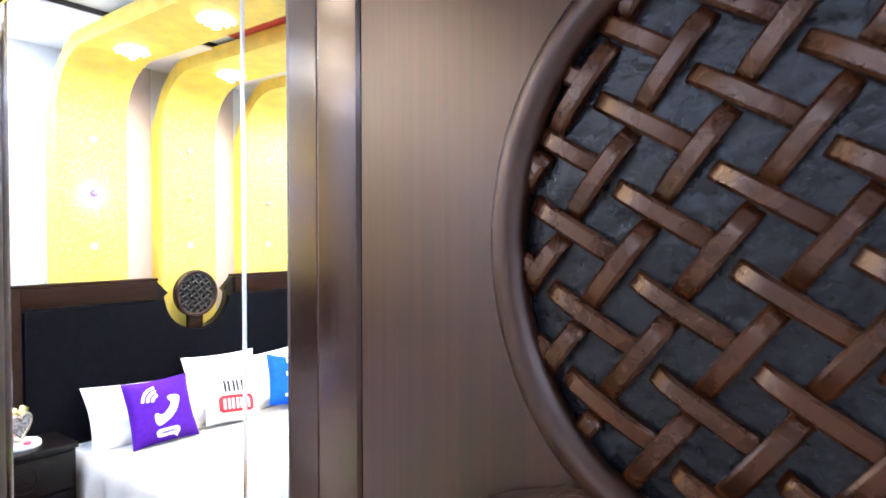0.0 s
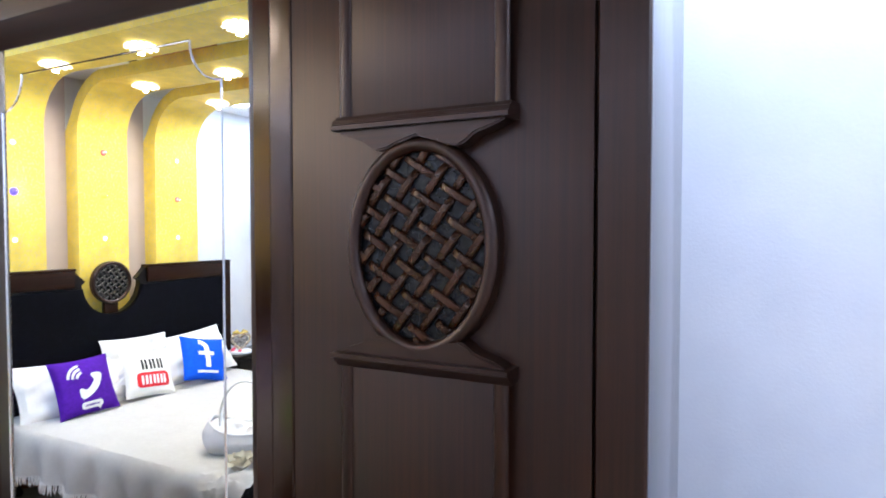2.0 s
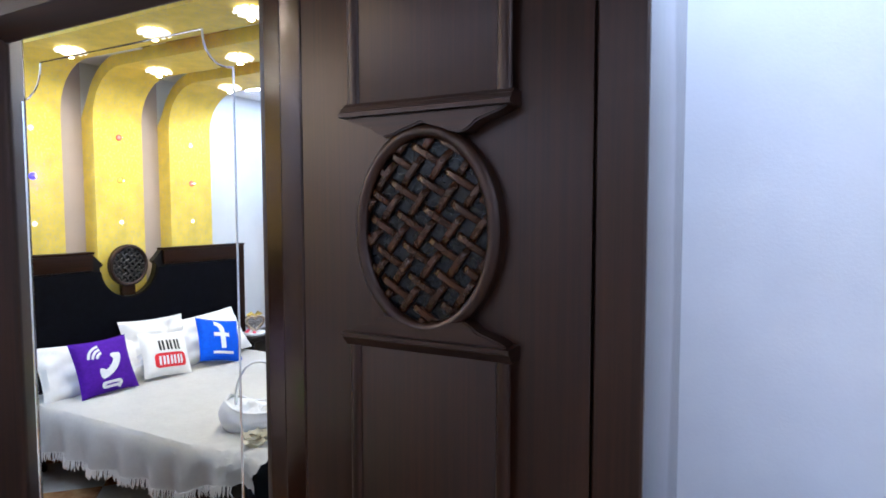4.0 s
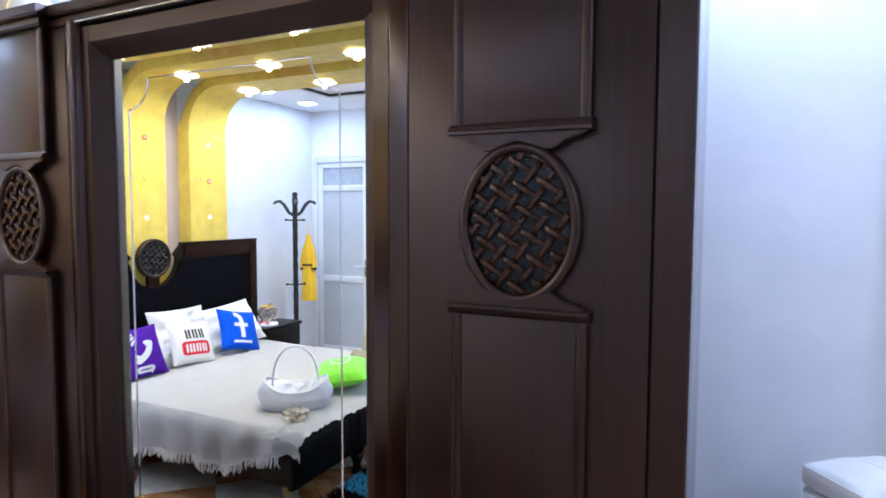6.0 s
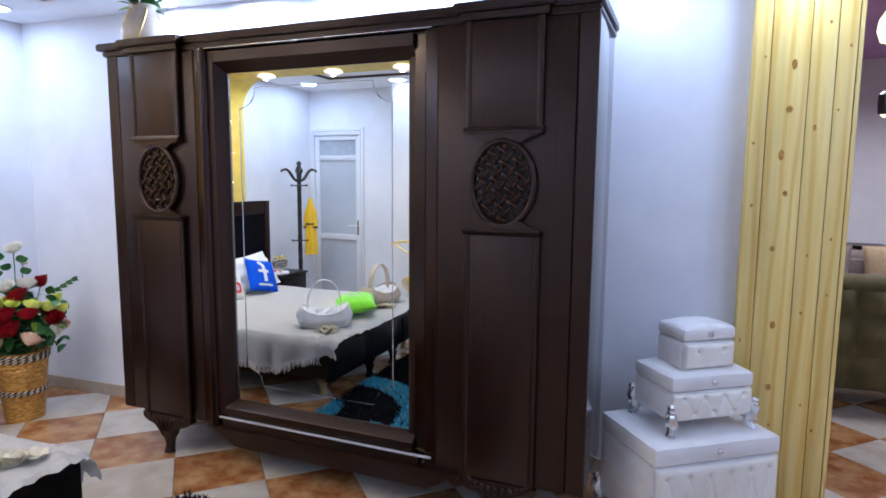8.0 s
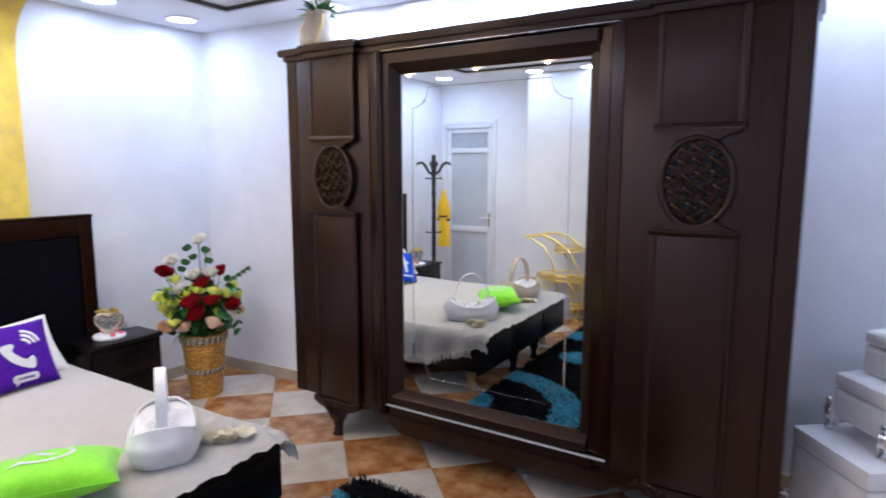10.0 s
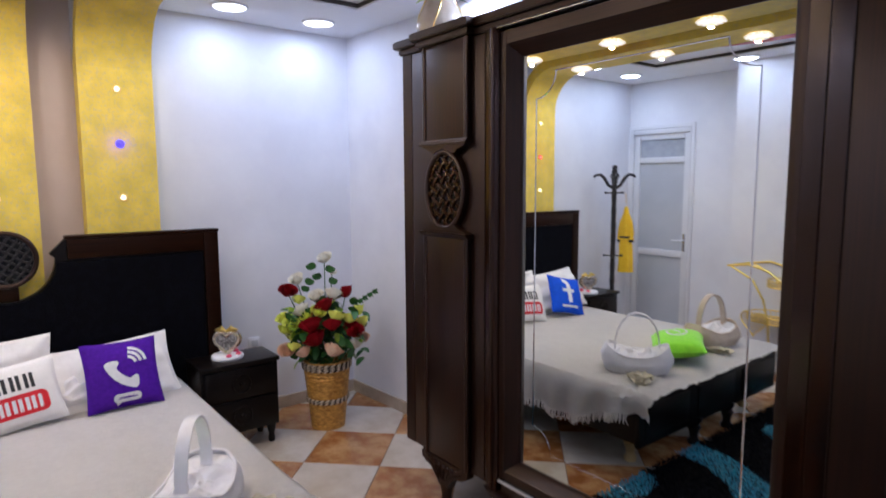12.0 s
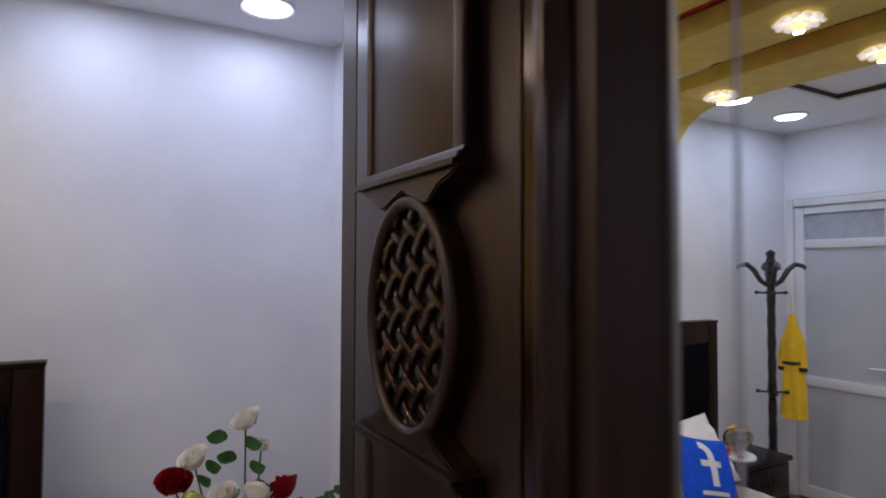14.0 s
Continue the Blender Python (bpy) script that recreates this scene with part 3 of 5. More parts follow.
def member(kind):
    bm = bmesh.new()
    if kind in "lr":
        o, i = (OX0, GX0) if kind == "l" else (OX1, GX1)
        if kind == "r":
            prism(bm, [(o, 0.50), (o, 0.4785), (o - 0.040, 0.4785), (i + 0.022, 0.480), (i + 0.004, 0.486), (i, 0.490), (i, 0.50)], "z", OZ0, OZ1)
        else:
            prism(bm, [(o, 0.50), (o, 0.432), (o + (i - o) * 0.45, 0.432), (o + (i - o) * 0.62, 0.446), (o + (i - o) * 0.9, 0.480), (i, 0.490), (i, 0.50)], "z", OZ0, OZ1)
    else:
        o, i = (OZ0, GZ0) if kind == "b" else (OZ1, GZ1)
        prism(bm, [(0.50, o), (0.434, o), (0.434, o + (i - o) * 0.5), (0.448, o + (i - o) * 0.66), (0.481, o + (i - o) * 0.9), (0.491, i), (0.50, i)], "x", OX0 + 0.002, -0.1855)
    return bm


mirror_door = part("mirror_door", slab(OX0, OX1, 0.501, 0.52, OZ0, OZ1), WALNUT, wardrobe, here=True)
for k in "lrbt":
    part("frame_member", member(k), WALNUT if k in "lr" else WALNUT_H, mirror_door, here=True)
part("mirror_glass", slab(GX0 - 0.004, GX1 + 0.004, 0.494, 0.4985, GZ0 - 0.004, GZ1 + 0.004), MIRROR, mirror_door, "clear silvered mirror", here=True, smooth=False)
EX0, EX1, EZ0, EZ1, R = -1.193, -0.316, 0.455, 2.015, 0.10
loop = []
for cx, cz, a0 in ((EX0, EZ1, 270), (EX1, EZ1, 180), (EX1, EZ0, 90), (EX0, EZ0, 0)):
    loop.append([(cx + R * math.cos(radians(a0 + t * 9)), 0.4935, cz + R * math.sin(radians(a0 + t * 9))) for t in range(11)])
bm = bmesh.new()
for k, seg in enumerate(loop):
    tube(bm, seg, 0.0024 if k < 2 else 0.0005, 6)
for a, b in (((EX0, EZ0 + R), (EX0, EZ1 - R)), ((EX1, EZ0 + R), (EX1, EZ1 - R)), ((EX0 + R, EZ0), (EX1 - R, EZ0)), ((EX0 + R, EZ1), (EX1 - R, EZ1))):
    tube(bm, [(a[0], 0.4935, a[1]), (b[0], 0.4935, b[1])], 0.0003 if b[1] == EZ0 else 0.0024, 6)
part("engraved_line", bm, ETCH, mirror_door, "ground line with scalloped corners on the mirror", here=True)
part("track", slab(-1.33, -0.085, 0.418, 0.43, 0.270, 0.279, 0.001), ALUMINIUM, wardrobe, "thin aluminium sliding track", here=True)
part("track", slab(-1.33, -0.085, 0.402, 0.43, 2.204, 2.208, 0.001), SILVER, wardrobe, "thin aluminium sliding track", here=True)
part("rail", slab(-1.316, -0.152, 0.426, 0.50, 0.222, 0.265, 0.003), WALNUT_H, wardrobe, here=True)
bm = prism(bmesh.new(), [(-1.42, 0.222), (0.055, 0.222), (-0.095, 0.127), (-1.23, 0.127)], "y", 0.405, 0.47)
bmesh.ops.bevel(bm, geom=bm.edges[:], offset=0.006, segments=2, affect="EDGES")
part("apron", bm, WALNUT_H, wardrobe, here=True)

MED_Z = 1.548
for c in (-1.685, 0.239):
    x0, x1 = c - 0.165, c + 0.165
    for z0, z1 in ((0.235, 1.328), (1.782, 2.213)):
        panel = part("raised_panel", slab(x0 + 0.01, x1 - 0.01, 0.409, FRONT - 0.0005, z0, z1, 0.003), WALNUT, wardrobe, here=True)
        for xa, xb in ((x0, x0 + 0.026), (x1 - 0.026, x1)):
            bm = prism(bmesh.new(), [((xa + xb) / 2 + 0.013 * math.cos(radians(t)), 0.412 - 0.009 * math.sin(radians(t)) ** 0.7) for t in range(0, 181, 20)], "z", z0, z1)
            part("bead", bm, WALNUT, panel, here=True)
    for z, up in ((1.782, False), (1.328, True)):
        s = 1 if up else -1
        prof = [(FRONT - 0.0005, z), (0.404, z), (0.402, z + s * 0.006), (0.394, z + s * 0.008), (0.392, z + s * 0.016), (0.386, z + s * 0.018), (0.386, z + s * 0.026), (FRONT - 0.0005, z + s * 0.026)]
        part("ledge", prism(bmesh.new(), prof, "x", x0 - 0.006, x1 + 0.006), WALNUT_H, wardrobe, here=True)
        zz = z + s * 0.026
        half = [(0.164, 0.0), (0.152, 0.008), (0.130, 0.015), (0.108, 0.022), (0.094, 0.034), (0.080, 0.040), (0.06, 0.038), (0.04, 0.030), (0.0, 0.018)]
        poly = [(c + dx, zz + s * dz) for dx, dz in half] + [(c - dx, zz + s * dz) for dx, dz in half[-2::-1]]
        bm = prism(bmesh.new(), poly, "y", 0.397, FRONT - 0.0005)
        bmesh.ops.bevel(bm, geom=bm.edges[:], offset=0.003, segments=2, affect="EDGES")
        part("scroll", bm, WALNUT_H, wardrobe, here=True)
    inv = wardrobe.matrix_basis.inverted()
    medallion(wardrobe, inv @ Matrix.Translation((c, 0.4195, MED_Z)), 0.1355, 0.1765, (-0.006, 0.042))

# cornice in two steps, breaking forward over the panels
for z0, z1, o in ((2.215, 2.243, 0.012), (2.244, 2.282, 0.034)):
    poly = [(-2.058 - o, FRONT - o), (-1.86 - o, FRONT - o), (-1.86 - o, 0.398 - o), (-1.51 + o, 0.398 - o), (-1.51 + o, FRONT - o), (0.064 - o, FRONT - o), (0.064 - o, 0.398 - o),
            (0.414 + o, 0.398 - o), (0.414 + o, FRONT - o), (0.612 + o * 0.5, FRONT - o), (0.612 + o * 0.5, 0.93), (-2.058 - o, back_y(-2.05) - 0.025)]
    bm = prism(bmesh.new(), poly, "z", z0, z1)
    bmesh.ops.bevel(bm, geom=[e for e in bm.edges if abs(e.verts[0].co.z - e.verts[1].co.z) < 1e-5], offset=0.005, segments=2, affect="EDGES")
    part("cornice", bm, WALNUT_H, wardrobe, here=True)


def foot(c, y, front=True):
    bm = bmesh.new()
    prism(bm, [(c - 0.178, 0.222), (c + 0.178, 0.222), (c + 0.176, 0.190), (c + 0.14, 0.168), (c + 0.085, 0.155), (c + 0.05, 0.125), (c + 0.034, 0.09),
               (c - 0.034, 0.09), (c - 0.05, 0.125), (c - 0.085, 0.155), (c - 0.14, 0.168), (c - 0.176, 0.190)], "y", y, y + 0.045)
    tube(bm, [(c, y + 0.024, 0.13), (c, y + 0.024, 0.09), (c, y + 0.022, 0.05), (c, y + 0.018, 0.02), (c, y + 0.014, 0.0)], [0.04, 0.034, 0.026, 0.026, 0.033], 12)
    if front:
        for i in range(-6, 7):
            a = radians(90 + i * 13)
            ball(bm, (c + 0.15 * math.cos(a + math.pi) * -1, y - 0.001, 0.225 - 0.058 * abs(math.sin(a)) + 0.02), 0.014, 1, 0.6, 1.2, 8, 5)
        for i in range(-3, 4):
            tube(bm, [(c + i * 0.010, y - 0.002, 0.10), (c + i * 0.022, y - 0.004, 0.15), (c + i * 0.042, y - 0.002, 0.19)], [0.004, 0.007, 0.004], 6)
    return bm


for c in (-1.715, 0.237):
    part("carved_foot", foot(c, 0.418), WALNUT, wardrobe, "carved shell-shaped foot", here=True)
    part("back_foot", foot(c, 0.82, False), WALNUT, wardrobe, here=True)


# ---- bed ----
HB_X, HB_C = -3.207, -1.205
bed = thing("bed", (-2.2, HB_C, 0), "dark double bed with a black upholstered headboard and carved feet", "bed")


def arc(cy, cz, r, a0, a1, n=18):
    return [(cy + r * math.cos(radians(a0 + (a1 - a0) * i / n)), cz + r * math.sin(radians(a0 + (a1 - a0) * i / n))) for i in range(n + 1)]


Y1, Y0, ZT = -0.148, -2.262, 1.297
out = [(Y1, 0.10), (Y1, ZT), (HB_C + 0.262, ZT), (HB_C + 0.225, ZT - 0.04), (HB_C + 0.190, ZT - 0.075)]
out += arc(HB_C, 1.20, 0.215, 0, -180) + [(HB_C - 0.190, ZT - 0.075), (HB_C - 0.225, ZT - 0.04), (HB_C - 0.262, ZT), (Y0, ZT), (Y0, 0.10)]
bm = prism(bmesh.new(), out, "x", HB_X - 0.06, HB_X - 0.012)
hb = part("headboard", bm, DARKBED, bed, here=True)
inner = [(Y1 - 0.10, 0.30), (Y1 - 0.10, 1.175), (HB_C + 0.235, 1.175)] + arc(HB_C, 1.20, 0.222, -6, -174) + [(HB_C - 0.235, 1.175), (Y0 + 0.10, 1.175), (Y0 + 0.10, 0.30)]
part("upholstery", prism(bmesh.new(), inner, "x", HB_X - 0.0115, HB_X + 0.012), VELVET, hb, "black patterned velvet panel", here=True)
for y0, y1, z0, z1 in ((Y1 - 0.085, Y1, 0.10, ZT), (Y0, Y0 + 0.085, 0.10, ZT), (HB_C + 0.27, Y1 - 0.086, 1.19, ZT), (Y0 + 0.086, HB_C - 0.27, 1.19, ZT)):
    part("frame_member", slab(HB_X - 0.0115, HB_X + 0.008, y0, y1, z0, z1, 0.006), WALNUT_Y, hb, here=True)
part("cap", slab(HB_X - 0.065, HB_X + 0.012, HB_C + 0.262, Y1 + 0.004, ZT + 0.0005, ZT + 0.018, 0.005), WALNUT_Y, hb, here=True)
part("cap", slab(HB_X - 0.065, HB_X + 0.012, Y0 - 0.004, HB_C - 0.262, ZT + 0.0005, ZT + 0.018, 0.005), WALNUT_Y, hb, here=True)
part("bracket", slab(HB_X - 0.055, HB_X - 0.02, HB_C - 0.05, HB_C + 0.05, 0.99, 1.08, 0.004), WALNUT_Y, hb, here=True)
inv = bed.matrix_basis.inverted()
medallion(bed, inv @ Matrix.Translation((HB_X - 0.02, HB_C, 1.205)) @ Matrix.Rotation(radians(90), 4, "Z"), 0.134, 0.136, (0, 0), 0.85, True)
BX0, BX1, BY0, BY1 = -3.19, -1.275, -2.05, -0.42
part("side_rail", slab(BX0, BX1 - 0.03, BY1 - 0.04, BY1, 0.17, 0.41, 0.004), DARKBED, bed, here=True)
part("side_rail", slab(BX0, BX1 - 0.03, BY0, BY0 + 0.04, 0.17, 0.41, 0.004), DARKBED, bed, here=True)
footboard = part("footboard", slab(BX1 - 0.03, BX1, BY0, BY1, 0.15, 0.415, 0.005), DARKBED, bed, here=True)
for i in range(3):
    w = (BY1 - BY0) / 3
    part("raised_panel", slab(BX1 + 0.0005, BX1 + 0.008, BY0 + w * i + 0.05, BY0 + w * (i + 1) - 0.05, 0.19, 0.375, 0.004), DARKBED, footboard, here=True)
part("slat_base", slab(BX0, BX1 - 0.03, BY0 + 0.04, BY1 - 0.04, 0.18, 0.23), DARKBED, bed, here=True)


def bed_leg(x, y, mat, h=0.17):
    bm = lathe(bmesh.new(), [(0.034, 0.0), (0.036, 0.02), (0.024, 0.04), (0.028, 0.07), (0.042, 0.105), (0.030, 0.12), (0.044, 0.14), (0.046, h)], 16)
    bm.transform(Matrix.Translation((x, y, 0)))
    part("leg", bm, mat, bed, "carved gilt leg" if mat is GILT else "carved dark leg", here=True)


for x, y, m in ((-1.42, -0.56, GILT), (-1.42, -1.9, GILT), (-3.1, -0.5, DARKBED), (-3.1, -1.97, DARKBED), (-1.31, -1.05, DARKBED), (-1.31, -1.45, DARKBED)):
    bed_leg(x, y, m)

# spread: flat on the bed, hanging over the near side in folds, frayed at the foot
TOP = 0.452


def spread_point(u, v):
    x = BX0 + 0.03 + (BX1 + 0.045 - BX0 - 0.03) * u
    s = BY0 - 0.20 + (BY1 - BY0 + 0.45) * v
    wob = noise.noise(Vector((x * 3, s * 3, 0.0)))
    fine = noise.noise(Vector((x * 11, s * 11, 4.0)))
    y, z = s, TOP + 0.005 * wob + 0.002 * fine + 0.0015 * noise.noise(Vector((x * 26, s * 19, 8.0)))
    if s > BY1:
        d = s - BY1
        near_foot = max(0.0, min(1.0, (BX1 + 0.02 - x) / 0.55))
        drop = d * (1.0 + 0.14 * wob) * (0.40 + 0.52 * near_foot * near_foot * (3 - 2 * near_foot))
        y, z = BY1 + 0.03 * math.tanh(d * 20) + 0.020 * math.sin(x * 26 + 2 * wob) * d / 0.2 + 0.05 * d, TOP - 0.01 - drop
    elif s < BY0:
        d = BY0 - s
        y, z = BY0 - 0.03 * math.tanh(d * 20) - 0.02 * math.sin(x * 24 + 2 * wob) * d / 0.2, TOP - 0.01 - d
    ruck = max(0.0, 1 - (BX1 - x) / 0.40) * max(0.0, min(1.0, (s - BY1 + 0.55) / 0.4))
    z += 0.050 * ruck * (abs(noise.noise(Vector((x * 9 + s * 4, s * 11, 2.0)))) + 0.6 * abs(noise.noise(Vector((x * 22, s * 20, 6.0)))))
    f = (u - 0.955) / 0.045
    if f > 0:
        z -= 0.024 * f * f + 0.016 * f * wob - 0.012 * f * noise.noise(Vector((x * 40, s * 34, 5.0)))
        x += 0.045 * f * ruck * (0.5 + noise.noise(Vector((s * 5, 9.0, 3.0)))) + 0.012 * f * noise.noise(Vector((s * 7, 1.0, 3.0))) + 0.012 * f * noise.noise(Vector((s * 31, 2.0, 3.0)))
    return (x, y, z)


spread = thing("bedspread", (-2.2, HB_C, 0.41), "cream cotton bedspread hanging over the bed with a frayed edge", "bedspread")
bm = sheet(bmesh.new(), spread_point, 120, 110)
bmesh.ops.solidify(bm, geom=bm.faces[:], thickness=0.016)
bmesh.ops.recalc_face_normals(bm, faces=bm.faces[:])
part("cloth", bm, COTTON, spread, here=True)
bm = bmesh.new()
for i in range(260):
    u = 0.95 * (i + random.random()) / 260
    x, y, z = spread_point(u, 1.0)
    l = 0.035 + 0.02 * random.random()
    tube(bm, [(x, y, z + 0.005), (x + random.uniform(-.006, .006), y + 0.004, z - l * 0.5), (x + random.uniform(-.012, .012), y + random.uniform(-.004, .01), z - l)], [0.004, 0.0035, 0.002], 5)
part("fringe", bm, COTTON, spread, "short cotton fringe", here=True)
single("mattress", slab(BX0 + 0.02, BX1 - 0.035, BY0 + 0.045, BY1 - 0.045, 0.232, TOP - 0.012, 0.03), COTTON, "white mattress under the bedspread", "mattress")


# ---- bedside tables ----
def bedside(y0, y1):
    x0, x1, h = -3.19, -2.913, 0.545
    c = (y0 + y1) / 2
    t = thing("nightstand", ((x0 + x1) / 2, c, 0), "low black-brown lacquered nightstand with two drawers beside the bed", "nightstand", "nightstands")
    part("tabletop", slab(x0, x1 + 0.006, y0 - 0.006, y1 + 0.006, h - 0.028, h, 0.008), DARKBED, t, here=True)
    part("body", slab(x0 + 0.004, x1 - 0.02, y0, y1, 0.115, h - 0.029, 0.004), DARKBED, t, here=True)
    for z0, z1 in ((0.13, 0.315), (0.325, 0.505)):
        d = part("drawer", slab(x1 - 0.0195, x1 - 0.003, y0 + 0.02, y1 - 0.02, z0, z1, 0.005), DARKBED, t, here=True)
        bm = lathe(bmesh.new(), [(0.012, 0), (0.009, 0.006), (0.013, 0.014), (0.010, 0.020), (0.003, 0.022)], 12)
        bm.transform(Matrix.Translation((x1 - 0.003, c, (z0 + z1) / 2)) @ Matrix.Rotation(radians(90), 4, "Y"))
        part("knob", bm, DARKBED, d, here=True)
        bm = tube(bmesh.new(), [(x1 - 0.003, c + 0.055 * math.cos(a * math.pi / 12), (z0 + z1) / 2 + 0.055 * math.sin(a * math.pi / 12)) for a in range(24)], 0.005, 6, True)
        part("carved_ring", bm, DARKBED, d, here=True)
    for x in (x0 + 0.04, x1 - 0.05):
        for y in (y0 + 0.04, y1 - 0.04):
            bm = lathe(bmesh.new(), [(0.018, 0), (0.022, 0.02), (0.016, 0.05), (0.028, 0.09), (0.030, 0.116)], 12, centre=(x, y))
            part("leg", bm, DARKBED, t, here=True)
    return t


bedside(-0.372, 0.087)
bedside(-2.523, -2.064)


def heart_lamp(x, y, turn):
    t = thing("heart_ornament", (x, y, 0.5455), "gold and silver apple-shaped ornament on a white and pink base", "ornament", "ornaments on the nightstands", turn)
    part("base", lathe(bmesh.new(), [(0.068, 0), (0.070, 0.008), (0.066, 0.016), (0.03, 0.019)], 24), SATIN, t)
    bm = bmesh.new()
    for i in range(4):
        ball(bm, (0.05 * math.cos(i * 1.1 + 0.4), 0.05 * math.sin(i * 1.1 + 0.4), 0.02), 0.013, 1.2, 1, 0.6, 8, 6)
    part("pink_beads", bm, P_PINK, t, "pink beads")
    pts = []
    for i in range(32):
        a = 2 * math.pi * i / 32
        pts.append((0.0, 0.0034 * 16 * math.sin(a) ** 3, 0.075 + 0.0034 * (13 * math.cos(a) - 4 * math.cos(2 * a) - 2 * math.cos(3 * a) - 0.6 * math.cos(4 * a))))
    part("frame", tube(bmesh.new(), pts, 0.0125, 10, True), CHAMPAGNE, t, "thick silver apple-shaped frame")
    bm = prism(bmesh.new(), [(p[1] * 0.86, 0.075 + (p[2] - 0.075) * 0.86) for p in pts], "x", -0.010, 0.010)
    part("face", bm, GLITTER, t, "sparkling silver face")
    bm = bmesh.new()
    for s in (-1, 1):
        tube(bm, [(0, 0, 0.114), (0, s * 0.022, 0.132), (0, s * 0.050, 0.126)], [0.005, 0.014, 0.003], 8)
    tube(bm, [(0, 0, 0.10), (0, 0.004, 0.13)], 0.004, 6)
    part("leaf_top", bm, GOLD, t, "gold leaf and stem")
    t.scale = (1.35, 1.35, 1.35)
    return t


heart_lamp(-3.06, -0.17, -35)
heart_lamp(-3.03, -2.20, 25)


# ---- cushions ----
def puff(u, v, a, b, h):
    k = max(0.0, (1 - u * u) * (1 - v * v))
    pinch = 1 - 0.07 * (1 - abs(u) ** 2) * abs(v) ** 3
    pinch2 = 1 - 0.07 * (1 - abs(v) ** 2) * abs(u) ** 3
    return Vector((a * u * pinch2, b * v * pinch, h * k ** 0.42))


def cushion(name, m, a, b, h, mat, label, prints=(), category="cushion", group="", lump=0.0):
    """A stuffed cushion, its face towards local z; prints: (name, polygons in u-v, material, label)."""
    t = new(name)
    t.matrix_basis = m
    tagged(t, label, category, group)
    def wrinkle(u, v):
        p = puff(u, v, a, b, h)
        if lump:
            k = max(0, (1 - u * u) * (1 - v * v)) ** 0.4
            p.z += lump * k * noise.noise(Vector((u * 2.4 + a * 9, v * 2.4, h)))
        return p
    bm = bmesh.new()
    sheet(bm, lambda s, q: wrinkle(2 * s - 1, 2 * q - 1), 22, 22)
    sheet(bm, lambda s, q: Vector((1, 1, -0.8)) * wrinkle(1 - 2 * s, 2 * q - 1), 22, 22)
    bmesh.ops.remove_doubles(bm, verts=bm.verts[:], dist=0.0006)
    bmesh.ops.recalc_face_normals(bm, faces=bm.faces[:])
    part("cover", bm, mat, t)
    edge = [wrinkle(u, v) for u, v in [(-1 + i / 6, -1) for i in range(12)] + [(1, -1 + i / 6) for i in range(12)] + [(1 - i / 6, 1) for i in range(12)] + [(-1, 1 - i / 6) for i in range(12)]]
    part("seam", tube(bmesh.new(), edge, 0.0028, 6, True), mat, t)
    for pname, polys, pmat, plabel in prints:
        bm = bmesh.new()
        for poly in polys:
            bm.faces.new([bm.verts.new((p, q, 0)) for p, q in poly])
        bmesh.ops.triangulate(bm, faces=bm.faces[:])
        for _ in range(2):
            bmesh.ops.subdivide_edges(bm, edges=[e for e in bm.edges if e.calc_length() > 0.12], cuts=1)
            bmesh.ops.triangulate(bm, faces=bm.faces[:])
        for v in bm.verts:
            q = wrinkle(max(-0.97, min(0.97, v.co.x)), max(-0.97, min(0.97, v.co.y)))
            v.co = q + Vector((0, 0, 0.0025))
        bmesh.ops.recalc_face_normals(bm, faces=bm.faces[:])
        for f in bm.faces:
            if f.normal.z < 0:
                f.normal_flip()
        part(pname, bm, pmat, t, plabel)
    return t


def rect(x0, x1, y0, y1, r=0.0):
    if not r:
        return [(x0, y0), (x1, y0), (x1, y1), (x0, y1)]
    out = []
    for cx, cy, a0 in ((x1 - r, y0 + r, -90), (x1 - r, y1 - r, 0), (x0 + r, y1 - r, 90), (x0 + r, y0 + r, 180)):
        out += [(cx + r * math.cos(radians(a0 + k * 22.5)), cy + r * math.sin(radians(a0 + k * 22.5))) for k in range(5)]
    return out


def band(cx, cy, r, w, a0, a1, n=12):
    quads = []
    for i in range(n):
        a, b = radians(a0 + (a1 - a0) * i / n), radians(a0 + (a1 - a0) * (i + 1) / n)
        quads.append([(cx + (r + s * w) * math.cos(t), cy + (r + s * w) * math.sin(t)) for t, s in ((a, -1), (a, 1), (b, 1), (b, -1))])
    return quads


def spin(poly, deg, k=1.0, dx=0.0, dy=0.0):
    c, s = math.cos(radians(deg)), math.sin(radians(deg))
    return [(k * (p * c - q * s) + dx, k * (p * s + q * c) + dy) for p, q in poly]


def standing(x, y, z, yaw, lean, roll=0):
    """Pose of a cushion that leans back: its face looks along yaw, tilted upwards by lean; local y is its upper side."""
    return Matrix.Translation((x, y, z)) @ Matrix.Rotation(radians(yaw), 4, "Z") @ Matrix.Rotation(radians(90 - lean), 4, "Y") @ Matrix.Rotation(radians(90 + roll), 4, "Z")


handset = []
for i in range(26):
    quad = []
    for k, side in ((i, -1), (i, 1), (i + 1, 1), (i + 1, -1)):
        q = k / 26
        a, e = radians(186 + 78 * q), min(1.0, max(0.0, (abs(2 * q - 1) - 0.50) / 0.22))
        cap = 1 - 0.55 * max(0.0, (abs(2 * q - 1) - 0.88) / 0.12) ** 2
        r = 0.82 - 0.06 * e + side * (0.12 + 0.07 * e) * cap
        quad.append((0.42 + r * math.cos(a), 0.44 + r * math.sin(a)))
    handset.append(quad)
waves = [q for r in (0.22, 0.36, 0.50) for q in band(0.10, 0.22, r, 0.045, 8, 82)]
